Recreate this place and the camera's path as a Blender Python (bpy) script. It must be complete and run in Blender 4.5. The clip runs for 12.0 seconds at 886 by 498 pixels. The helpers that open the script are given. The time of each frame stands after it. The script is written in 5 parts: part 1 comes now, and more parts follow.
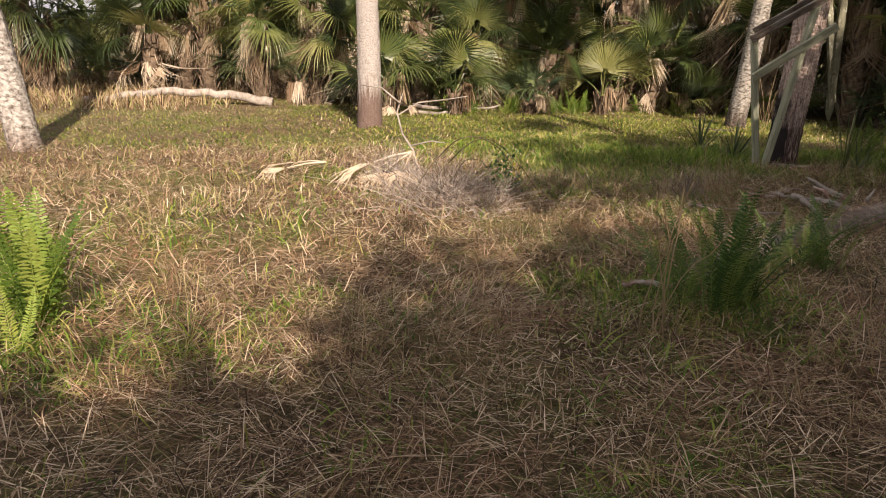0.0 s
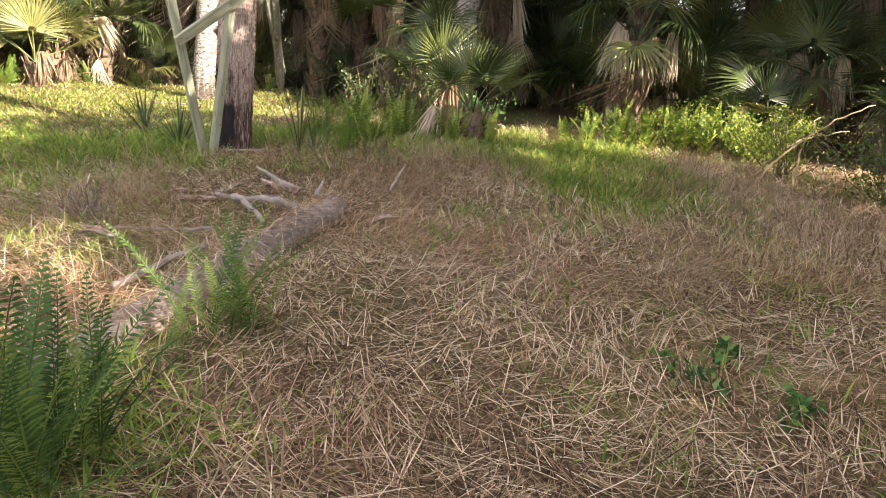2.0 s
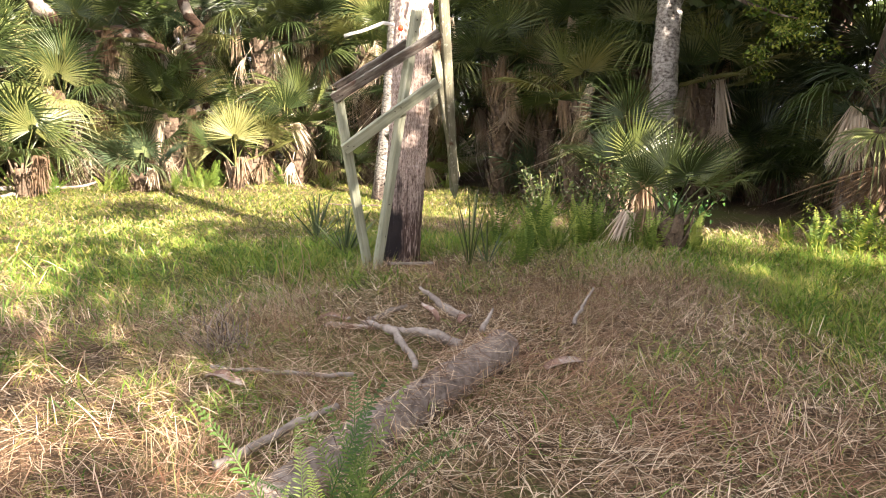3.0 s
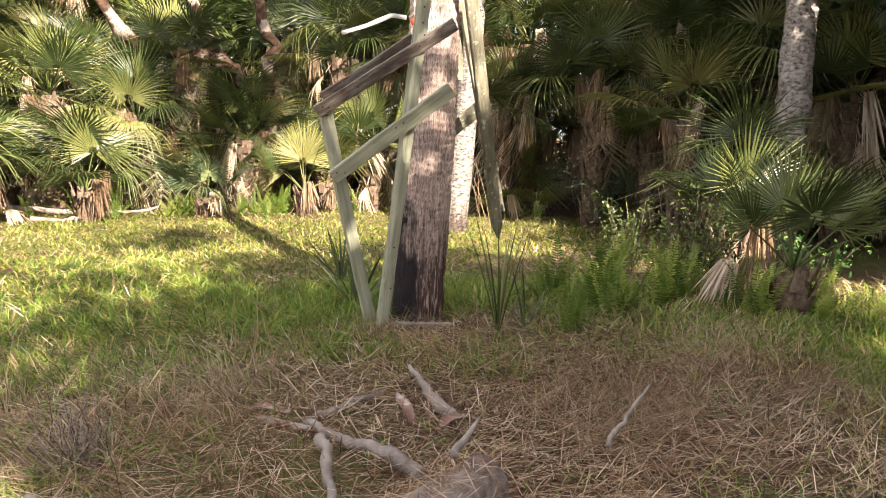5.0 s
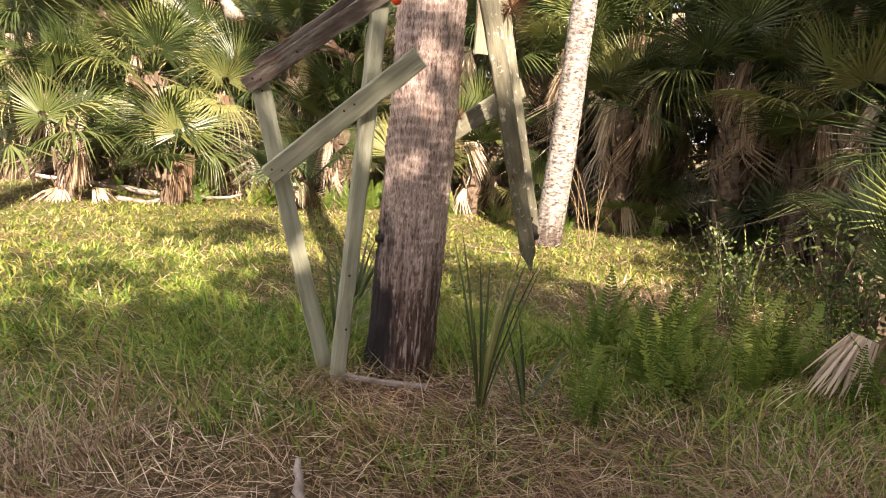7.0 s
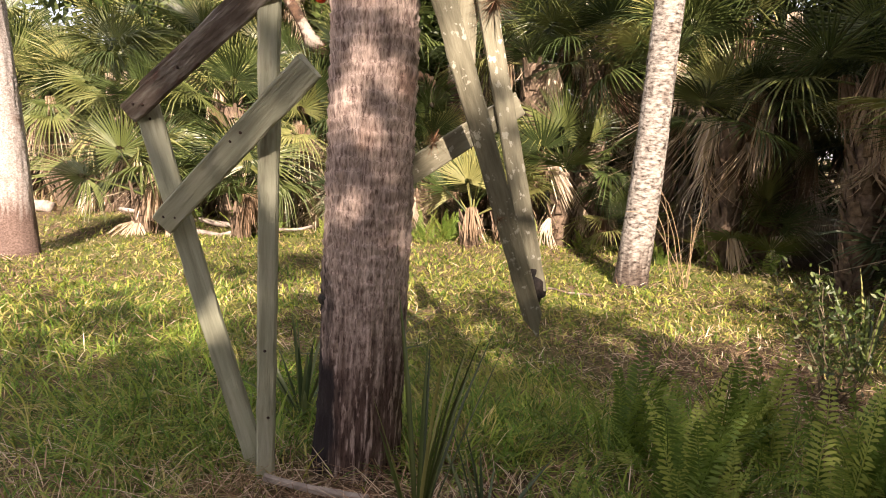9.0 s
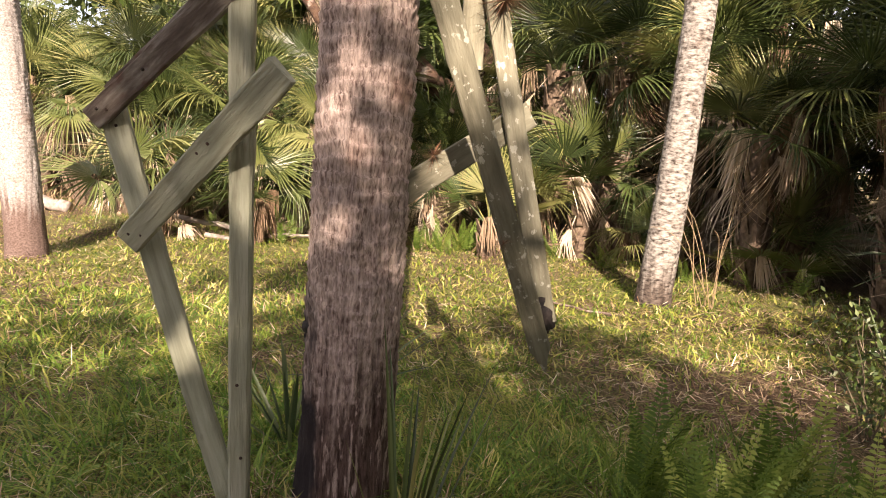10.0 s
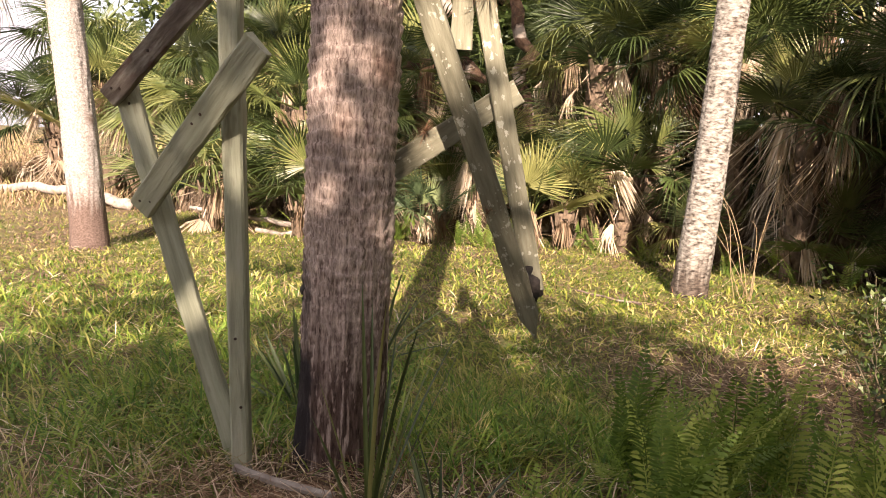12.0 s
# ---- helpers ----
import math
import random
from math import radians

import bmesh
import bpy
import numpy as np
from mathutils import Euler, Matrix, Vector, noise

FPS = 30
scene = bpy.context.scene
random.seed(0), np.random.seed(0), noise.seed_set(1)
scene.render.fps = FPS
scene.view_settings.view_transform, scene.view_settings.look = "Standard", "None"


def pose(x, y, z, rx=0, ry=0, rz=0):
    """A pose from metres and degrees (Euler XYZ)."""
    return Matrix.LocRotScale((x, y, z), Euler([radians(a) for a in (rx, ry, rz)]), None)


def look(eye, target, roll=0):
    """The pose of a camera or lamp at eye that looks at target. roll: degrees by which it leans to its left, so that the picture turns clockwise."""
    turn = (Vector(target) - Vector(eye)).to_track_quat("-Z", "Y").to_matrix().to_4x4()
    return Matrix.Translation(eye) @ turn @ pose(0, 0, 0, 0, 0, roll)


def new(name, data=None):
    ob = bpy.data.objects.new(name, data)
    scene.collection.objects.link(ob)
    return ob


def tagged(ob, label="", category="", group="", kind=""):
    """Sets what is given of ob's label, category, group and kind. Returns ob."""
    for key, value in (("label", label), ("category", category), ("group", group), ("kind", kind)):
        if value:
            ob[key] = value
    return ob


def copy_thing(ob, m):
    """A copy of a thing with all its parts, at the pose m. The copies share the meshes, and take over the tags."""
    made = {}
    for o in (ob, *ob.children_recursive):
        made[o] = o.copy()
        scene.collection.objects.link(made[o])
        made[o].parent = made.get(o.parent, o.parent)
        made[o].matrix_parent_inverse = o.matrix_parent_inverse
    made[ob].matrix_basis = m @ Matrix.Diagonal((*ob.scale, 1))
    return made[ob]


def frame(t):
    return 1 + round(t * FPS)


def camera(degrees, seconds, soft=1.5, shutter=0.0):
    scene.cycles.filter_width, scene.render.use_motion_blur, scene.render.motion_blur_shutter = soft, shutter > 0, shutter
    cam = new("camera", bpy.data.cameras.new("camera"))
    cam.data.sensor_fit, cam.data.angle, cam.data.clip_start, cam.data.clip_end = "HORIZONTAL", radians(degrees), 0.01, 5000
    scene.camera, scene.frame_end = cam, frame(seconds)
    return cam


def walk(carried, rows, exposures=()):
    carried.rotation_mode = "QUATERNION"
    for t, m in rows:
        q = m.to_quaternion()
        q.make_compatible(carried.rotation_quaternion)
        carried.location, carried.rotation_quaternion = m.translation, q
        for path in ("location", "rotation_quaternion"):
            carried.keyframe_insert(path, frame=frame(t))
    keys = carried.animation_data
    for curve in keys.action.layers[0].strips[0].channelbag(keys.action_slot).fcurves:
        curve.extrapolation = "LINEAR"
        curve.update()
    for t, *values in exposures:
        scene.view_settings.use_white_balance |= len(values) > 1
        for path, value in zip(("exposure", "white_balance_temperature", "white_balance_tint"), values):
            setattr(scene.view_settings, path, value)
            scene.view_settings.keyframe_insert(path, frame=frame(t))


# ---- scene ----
# the walk: one shot over a clearing, ending in front of the palm with the broken stand
cam = camera(65.4, 12.0, soft=1.0)
METRES, EYE, TILT, LEAN, TURN = 8.4, 1.5, 0.0, 0.0, 0.0
ROWS = [
    (0.0, 0.0, 0.0, 0.0, 0.33, -16.63, -1.1),
    (0.5, 0.0354, 0.0435, -0.0034, -8.23, -18.05, -1.33),
    (1.0, 0.0836, 0.0876, -0.0043, -24.02, -16.85, -3.15),
    (1.5, 0.1331, 0.1371, -0.0067, -36.9, -17.38, -3.65),
    (2.0, 0.1676, 0.1927, -0.0058, -37.98, -17.64, -3.86),
    (2.5, 0.2027, 0.2475, -0.0015, -29.42, -14.72, -2.07),
    (3.0, 0.2353, 0.2977, 0.0011, -23.16, -11.12, -1.56),
    (3.5, 0.2717, 0.3363, 0.0018, -19.65, -9.96, -1.31),
    (5.5, 0.4141, 0.4654, -0.0037, -10.67, -9.63, -2.15),
    (6.0, 0.4489, 0.5038, -0.0041, -7.79, -10.79, -3.15),
    (6.5, 0.4817, 0.5387, -0.0038, -4.23, -11.19, -3.43),
    (7.0, 0.5161, 0.5746, -0.0023, 0.34, -10.15, -4.0),
    (9.0, 0.5974, 0.6853, 0.005, 10.68, -8.81, -2.44),
    (9.5, 0.5973, 0.7123, 0.008, 12.43, -8.83, -3.47),
    (10.0, 0.6017, 0.7221, 0.0097, 12.76, -8.53, -3.51),
    (10.5, 0.6133, 0.721, 0.0072, 15.08, -8.17, -3.82),
    (11.0, 0.6281, 0.7188, 0.0027, 16.5, -8.04, -3.38),
    (11.5, 0.636, 0.7143, -0.0014, 17.66, -8.43, -2.91),
    (12.0, 0.642, 0.7102, -0.0024, 17.77, -8.47, -2.81),
]
EXPOSURES = [(0.0, 0.95, 6900, 20), (0.5, 1.6, 6800, 19), (1.5, 2.4, 6600, 18), (3.5, 2.55, 6600, 19), (5.5, 2.15, 6800, 21), (7.0, 2.1, 7000, 24), (9.5, 1.7, 7000, 26), (12.0, 1.8, 7000, 25)]
walk(cam, [(t, pose(0, 0, EYE, TILT, LEAN, TURN) @ pose(METRES * x, METRES * y, METRES * z, 90 + pitch, roll, yaw)) for t, x, y, z, yaw, pitch, roll in ROWS], EXPOSURES)

# ---- world and sun: low winter sun behind the walker, broken cloud ----
SUN_EL, SUN_AZ = radians(32.0), math.atan2(0.25, -0.968)  # azimuth from +y towards +x
SUN_DIR = Vector((math.cos(SUN_EL) * math.sin(SUN_AZ), math.cos(SUN_EL) * math.cos(SUN_AZ), math.sin(SUN_EL)))
world = bpy.data.worlds.new("sky")
scene.world = world
world.use_nodes = True
wn, wl = world.node_tree.nodes, world.node_tree.links
sky = wn.new("ShaderNodeTexSky")
sky.sky_type, sky.sun_disc, sky.sun_elevation, sky.sun_rotation = "NISHITA", False, SUN_EL, SUN_AZ
clouds = wn.new("ShaderNodeTexNoise")
clouds.inputs["Scale"].default_value, clouds.inputs["Detail"].default_value = 3.0, 6.0
cloud_ramp = wn.new("ShaderNodeValToRGB")
cloud_ramp.color_ramp.elements[0].position, cloud_ramp.color_ramp.elements[1].position = 0.30, 0.52
cloud_mix = wn.new("ShaderNodeMix")
cloud_mix.data_type = "RGBA"
cloud_mix.inputs[7].default_value = (5.4, 5.4, 5.5, 1)
wl.new(clouds.outputs["Fac"], cloud_ramp.inputs["Fac"])
wl.new(cloud_ramp.outputs["Color"], cloud_mix.inputs["Factor"])
wl.new(sky.outputs["Color"], cloud_mix.inputs[6])
wl.new(cloud_mix.outputs[2], wn["Background"].inputs["Color"])
wn["Background"].inputs["Strength"].default_value = 0.07
sun = new("sun", bpy.data.lights.new("sun", "SUN"))
sun.data.energy, sun.data.angle, sun.data.color = 5.0, radians(0.53), (1.0, 0.90, 0.74)
sun.matrix_world = look(SUN_DIR * 60, (0, 0, 0))


# ---- small tools ----
RNG = np.random.default_rng(7)


def vnoise(x, y, z=0.0, seed=0):
    """Smooth value noise, 0 to 1, of coordinate arrays."""
    x, y, z = np.broadcast_arrays(np.asarray(x, float), np.asarray(y, float), np.asarray(z, float))
    xi, yi, zi = np.floor(x).astype(np.int64), np.floor(y).astype(np.int64), np.floor(z).astype(np.int64)
    fx, fy, fz = x - xi, y - yi, z - zi
    fx, fy, fz = (f * f * (3 - 2 * f) for f in (fx, fy, fz))

    def h(a, b, c):
        n = (a * 374761393 + b * 668265263 + c * 2147483647 + seed * 974711) & 0xFFFFFFFF
        n = ((n ^ (n >> 13)) * 1274126177) & 0xFFFFFFFF
        return ((n ^ (n >> 16)) & 0xFFFF) / 65535.0

    out = 0
    for a in (0, 1):
        for b in (0, 1):
            for c in (0, 1):
                w = (fx if a else 1 - fx) * (fy if b else 1 - fy) * (fz if c else 1 - fz)
                out = out + w * h(xi + a, yi + b, zi + c)
    return out


def ground_z(x, y):
    """Height of the ground: nearly level, a low mound at the foot of the palm."""
    x, y = np.asarray(x, float), np.asarray(y, float)
    near = np.exp(-(((x - 2) ** 2 + (y - 7) ** 2) / 400.0))
    z = 0.15 * np.exp(-((x - 4.2) ** 2 + (y - 8.3) ** 2) / 3.4)
    z = z + 0.10 * np.exp(-((x - 6.2) ** 2 + (y - 7.6) ** 2) / 1.6)
    z = z + near * (0.10 * (vnoise(x * 0.45, y * 0.45, 0, 3) - 0.5) + 0.05 * (vnoise(x * 1.7, y * 1.7, 0, 4) - 0.5))
    return z


def gz(x, y):
    return float(ground_z(x, y))


def mesh_of(name, verts, faces, smooth=True):
    me = bpy.data.meshes.new(name)
    me.from_pydata([tuple(v) for v in verts], [], [tuple(int(i) for i in f) for f in faces])
    me.update()
    if smooth:
        me.polygons.foreach_set("use_smooth", [True] * len(me.polygons))
    return me


def mesh_arrays(name, verts, loops, starts):
    """A large mesh straight from arrays."""
    me = bpy.data.meshes.new(name)
    me.vertices.add(len(verts))
    me.vertices.foreach_set("co", np.ascontiguousarray(verts, np.float32).ravel())
    me.loops.add(len(loops))
    me.loops.foreach_set("vertex_index", np.ascontiguousarray(loops, np.int32))
    me.polygons.add(len(starts))
    me.polygons.foreach_set("loop_start", np.ascontiguousarray(starts, np.int32))
    me.update(calc_edges=True)
    me.validate()
    return me


def part(name, data, material, parent=None, label="", m=None):
    """Links a mesh as one object, under a thing or a part."""
    if isinstance(data, bmesh.types.BMesh):
        me = bpy.data.meshes.new(name)
        data.to_mesh(me)
        data.free()
        data = me
    if material and not data.materials:
        data.materials.append(material)
    ob = new(name, data)
    if parent:
        ob.parent = parent
    if m is not None:
        ob.matrix_basis = m
    if label:
        tagged(ob, label)
    return ob


def thing(name, m, label, category, group="", kind=""):
    ob = new(name)
    ob.empty_display_size = 0.1
    ob.matrix_basis = m
    return tagged(ob, label, category, group, kind)


def tube(points, radii, segs=10, rough=0.0, seed=0, cap=True, fine=9.0):
    """Vertices and faces of a tapered tube along a path, its skin roughened by noise."""
    P = np.array(points, float)
    R = np.broadcast_to(np.asarray(radii, float), (len(P),))
    T = np.gradient(P, axis=0)
    T /= np.linalg.norm(T, axis=1)[:, None] + 1e-9
    ref = np.array([0, 0, 1.0]) if abs(T[0][2]) < 0.8 else np.array([1.0, 0, 0])
    verts, faces = [], []
    a = np.arange(segs) * 2 * math.pi / segs
    for i in range(len(P)):
        u = np.cross(T[i], ref)
        u /= np.linalg.norm(u) + 1e-9
        v = np.cross(T[i], u)
        ring = P[i] + R[i] * (np.cos(a)[:, None] * u + np.sin(a)[:, None] * v)
        if rough:
            n = vnoise(ring[:, 0] * fine, ring[:, 1] * fine, ring[:, 2] * fine, seed) - 0.5
            ring = ring + (ring - P[i]) * (rough * 2 * n)[:, None]
        verts.extend(ring.tolist())
    for i in range(len(P) - 1):
        for j in range(segs):
            k = (j + 1) % segs
            faces.append((i * segs + j, i * segs + k, (i + 1) * segs + k, (i + 1) * segs + j))
    if cap:
        faces.append(tuple(range(segs - 1, -1, -1)))
        faces.append(tuple((len(P) - 1) * segs + j for j in range(segs)))
    return verts, faces


def bent(p0, p1, n, wobble, seed, sag=0.0):
    """A crooked path of n points between two ends."""
    r = np.random.default_rng(seed)
    p0, p1 = np.array(p0, float), np.array(p1, float)
    s = np.linspace(0, 1, n)
    path = p0 + (p1 - p0) * s[:, None]
    off = np.cumsum(r.normal(0, 1, (n, 3)), axis=0)
    off -= off[0] + (off[-1] - off[0]) * s[:, None]
    path += off * wobble
    path[:, 2] += sag * np.sin(s * math.pi)
    return path


def joined(pieces):
    verts, faces = [], []
    for v, f in pieces:
        b = len(verts)
        verts.extend(v)
        faces.extend(tuple(i + b for i in q) for q in f)
    return verts, faces


# ---- materials ----
def material(name, stops, rough=0.7, by="noise", scale=(6, 6, 6), detail=5.0, bump=0.0, bump_scale=None, through_light=0.0, dirt=None, spec=0.3):
    """Colour ramp driven by noise, by the object or by the piece, darker or paler stains on top, fine relief, and light through leaves."""
    m = bpy.data.materials.new(name)
    m.use_nodes = True
    n, l = m.node_tree.nodes, m.node_tree.links
    b = n["Principled BSDF"]
    b.inputs["Roughness"].default_value = rough
    b.inputs["Specular IOR Level"].default_value = spec
    co = n.new("ShaderNodeTexCoord")

    def tex(sc, det=detail):
        mp = n.new("ShaderNodeMapping")
        mp.inputs["Scale"].default_value = sc
        l.new(co.outputs["Object"], mp.inputs["Vector"])
        t = n.new("ShaderNodeTexNoise")
        t.inputs["Scale"].default_value, t.inputs["Detail"].default_value, t.inputs["Roughness"].default_value = 1.0, det, 0.62
        l.new(mp.outputs["Vector"], t.inputs["Vector"])
        return t.outputs["Fac"]

    grain = tex(scale)
    if by == "noise":
        fac = grain
    else:
        src = n.new("ShaderNodeObjectInfo" if by == "object" else "ShaderNodeNewGeometry")
        out = src.outputs["Random" if by == "object" else "Random Per Island"]
        mix = n.new("ShaderNodeMath")
        mix.operation = "MULTIPLY_ADD"
        mix.inputs[1].default_value = 0.45
        l.new(grain, mix.inputs[0])
        sc = n.new("ShaderNodeMath")
        sc.operation = "MULTIPLY_ADD"
        sc.inputs[1].default_value, sc.inputs[2].default_value = 0.95, -0.2
        l.new(out, sc.inputs[0])
        l.new(sc.outputs[0], mix.inputs[2])
        fac = mix.outputs[0]
    ramp = n.new("ShaderNodeValToRGB")
    e = ramp.color_ramp.elements
    while len(e) < len(stops):
        e.new(0.5)
    for el, (p, c) in zip(e, stops):
        el.position, el.color = p, (*c, 1)
    l.new(fac, ramp.inputs["Fac"])
    col = ramp.outputs["Color"]
    if dirt:
        sc, lo, hi, c = dirt
        dr = n.new("ShaderNodeMapRange")
        dr.inputs["From Min"].default_value, dr.inputs["From Max"].default_value = lo, hi
        l.new(tex(sc, 4.0), dr.inputs["Value"])
        mx = n.new("ShaderNodeMix")
        mx.data_type = "RGBA"
        mx.inputs[7].default_value = (*c, 1)
        l.new(dr.outputs["Result"], mx.inputs["Factor"])
        l.new(col, mx.inputs[6])
        col = mx.outputs[2]
    l.new(col, b.inputs["Base Color"])
    if bump:
        bp = n.new("ShaderNodeBump")
        bp.inputs["Strength"].default_value, bp.inputs["Distance"].default_value = 1.0, bump
        l.new(tex(bump_scale or scale, 6.0), bp.inputs["Height"])
        l.new(bp.outputs["Normal"], b.inputs["Normal"])
    if through_light:
        tr = n.new("ShaderNodeBsdfTranslucent")
        l.new(col, tr.inputs["Color"])
        ms = n.new("ShaderNodeMixShader")
        ms.inputs["Fac"].default_value = through_light
        l.new(b.outputs[0], ms.inputs[1])
        l.new(tr.outputs[0], ms.inputs[2])
        l.new(ms.outputs[0], n["Material Output"].inputs["Surface"])
    return m


M_SOIL = material("soil_and_thatch", [(0.30, (0.03, 0.02, 0.013)), (0.5, (0.125, 0.085, 0.048)), (0.72, (0.38, 0.28, 0.165))], 0.95, scale=(46, 46, 46), detail=8, bump=0.03, bump_scale=(40, 40, 40), dirt=((0.5, 0.5, 0.5), 0.46, 0.66, (0.14, 0.155, 0.042)))
M_STRAW = material("dry_straw", [(0.08, (0.035, 0.019, 0.012)), (0.34, (0.17, 0.098, 0.055)), (0.58, (0.45, 0.305, 0.185)), (0.9, (0.84, 0.71, 0.52))], 0.65, by="island", scale=(0.9, 0.9, 0.9), through_light=0.22, dirt=((0.8, 0.8, 0.8), 0.46, 0.9, (0.40, 0.195, 0.11)))
M_DRY = material("dry_standing_grass", [(0.05, (0.10, 0.062, 0.034)), (0.4, (0.31, 0.21, 0.125)), (0.7, (0.56, 0.43, 0.27)), (0.95, (0.30, 0.30, 0.10))], 0.7, by="island", scale=(0.7, 0.7, 0.7), through_light=0.3)
M_GRASS = material("green_grass", [(0.05, (0.055, 0.11, 0.016)), (0.4, (0.15, 0.225, 0.032)), (0.7, (0.32, 0.345, 0.06)), (0.95, (0.56, 0.49, 0.18))], 0.55, by="island", scale=(0.8, 0.8, 0.8), through_light=0.35)
M_SPROUT = material("fresh_grass", [(0.05, (0.07, 0.155, 0.022)), (0.45, (0.15, 0.275, 0.04)), (0.9, (0.32, 0.42, 0.075))], 0.5, by="island", scale=(1.2, 1.2, 1.2), through_light=0.4)
M_FROND = material("fan_leaf", [(0.05, (0.03, 0.048, 0.015)), (0.4, (0.065, 0.098, 0.026)), (0.7, (0.13, 0.155, 0.045)), (0.95, (0.27, 0.265, 0.095))], 0.40, by="object", scale=(5, 5, 5), through_light=0.2, spec=0.5)
M_FROND_BLUE = material("grey_green_fan_leaf", [(0.1, (0.045, 0.075, 0.035)), (0.5, (0.09, 0.13, 0.06)), (0.9, (0.17, 0.21, 0.09))], 0.4, by="object", scale=(5, 5, 5), through_light=0.25, spec=0.5)
M_DEAD = material("dead_fan_leaf", [(0.1, (0.18, 0.115, 0.07)), (0.45, (0.40, 0.30, 0.20)), (0.8, (0.64, 0.54, 0.42))], 0.85, by="object", scale=(9, 9, 9), through_light=0.15)
M_FERN = material("sword_fern", [(0.1, (0.085, 0.15, 0.025)), (0.5, (0.18, 0.27, 0.05)), (0.9, (0.34, 0.40, 0.09))], 0.5, by="object", scale=(8, 8, 8), through_light=0.4)
M_STALK = material("shrub_stem", [(0.3, (0.07, 0.055, 0.035)), (0.7, (0.17, 0.14, 0.09))], 0.8)
M_OAKLEAF = material("oak_leaf", [(0.1, (0.03, 0.05, 0.012)), (0.5, (0.06, 0.10, 0.022)), (0.9, (0.13, 0.17, 0.04))], 0.45, by="island", scale=(1, 1, 1), through_light=0.25, spec=0.5)
M_WOODS = material("far_leaves", [(0.1, (0.02, 0.035, 0.012)), (0.5, (0.05, 0.075, 0.02)), (0.9, (0.10, 0.13, 0.035))], 0.6, by="island", scale=(0.6, 0.6, 0.6), through_light=0.2)
M_SHRUB = material("yellow_green_shrub_leaf", [(0.1, (0.07, 0.13, 0.02)), (0.5, (0.16, 0.24, 0.035)), (0.9, (0.36, 0.38, 0.07))], 0.5, by="island", scale=(2, 2, 2), through_light=0.4)
M_BROAD = material("weed_leaf", [(0.1, (0.03, 0.09, 0.03)), (0.5, (0.07, 0.17, 0.045)), (0.9, (0.18, 0.30, 0.07))], 0.5, by="island", scale=(5, 5, 5), through_light=0.3)
M_OAKBARK = material("oak_bark", [(0.3, (0.045, 0.033, 0.024)), (0.55, (0.14, 0.10, 0.075)), (0.75, (0.28, 0.235, 0.19))], 0.9, scale=(14, 14, 3), bump=0.02, dirt=((2.5, 2.5, 1.2), 0.56, 0.66, (0.36, 0.33, 0.28)))
M_BOOTS = material("palm_trunk_boots", [(0.3, (0.06, 0.042, 0.03)), (0.55, (0.18, 0.13, 0.09)), (0.8, (0.34, 0.27, 0.20))], 0.9, scale=(12, 12, 12), bump=0.02)
M_GREYLOG = material("weathered_grey_wood", [(0.25, (0.14, 0.11, 0.09)), (0.5, (0.30, 0.26, 0.225)), (0.75, (0.46, 0.42, 0.37))], 0.85, scale=(9, 9, 9), bump=0.01, bump_scale=(40, 40, 6))
M_LOG = material("rotting_palm_log", [(0.25, (0.09, 0.07, 0.06)), (0.5, (0.22, 0.18, 0.155)), (0.75, (0.36, 0.31, 0.27))], 0.9, scale=(22, 22, 22), bump=0.02, bump_scale=(25, 25, 25), dirt=((3, 3, 3), 0.5, 0.62, (0.36, 0.31, 0.27)))
M_BARK = material("fallen_bark", [(0.3, (0.13, 0.075, 0.055)), (0.55, (0.27, 0.165, 0.125)), (0.75, (0.44, 0.35, 0.29))], 0.85, scale=(10, 10, 10), bump=0.006, dirt=((7, 7, 7), 0.52, 0.6, (0.48, 0.42, 0.37)))
M_WISP = material("faded_wispy_grass", [(0.1, (0.11, 0.072, 0.045)), (0.45, (0.33, 0.24, 0.155)), (0.8, (0.58, 0.46, 0.32))], 0.75, by="island", scale=(1.5, 1.5, 1.5), through_light=0.3)
M_PLUME = material("feathery_weed", [(0.1, (0.05, 0.11, 0.03)), (0.5, (0.115, 0.205, 0.05)), (0.9, (0.24, 0.32, 0.08))], 0.55, by="object", scale=(8, 8, 8), through_light=0.35)
M_MOSS = material("mossy_oak_bark", [(0.3, (0.025, 0.017, 0.012)), (0.55, (0.085, 0.05, 0.032)), (0.78, (0.20, 0.13, 0.085))], 0.95, scale=(9, 9, 9), bump=0.03, bump_scale=(22, 22, 22), dirt=((2.2, 2.2, 2.2), 0.54, 0.62, (0.34, 0.29, 0.245)))
M_TWIG = material("grey_twig", [(0.15, (0.10, 0.076, 0.063)), (0.5, (0.26, 0.215, 0.185)), (0.85, (0.42, 0.365, 0.32))], 0.85, by="island", scale=(3, 3, 3))
M_BOARD = material("weathered_green_board", [(0.25, (0.19, 0.20, 0.14)), (0.5, (0.36, 0.375, 0.275)), (0.75, (0.48, 0.49, 0.385))], 0.85, scale=(26, 26, 2.0), bump=0.005, bump_scale=(90, 90, 5), dirt=((9, 9, 2.2), 0.56, 0.64, (0.17, 0.155, 0.11)))
M_LICHEN_BOARD = material("lichened_board", [(0.25, (0.10, 0.092, 0.06)), (0.5, (0.20, 0.192, 0.135)), (0.72, (0.28, 0.272, 0.195))], 0.9, scale=(30, 30, 4), bump=0.006, bump_scale=(80, 80, 14), dirt=((30, 30, 20), 0.585, 0.62, (0.40, 0.395, 0.32)))
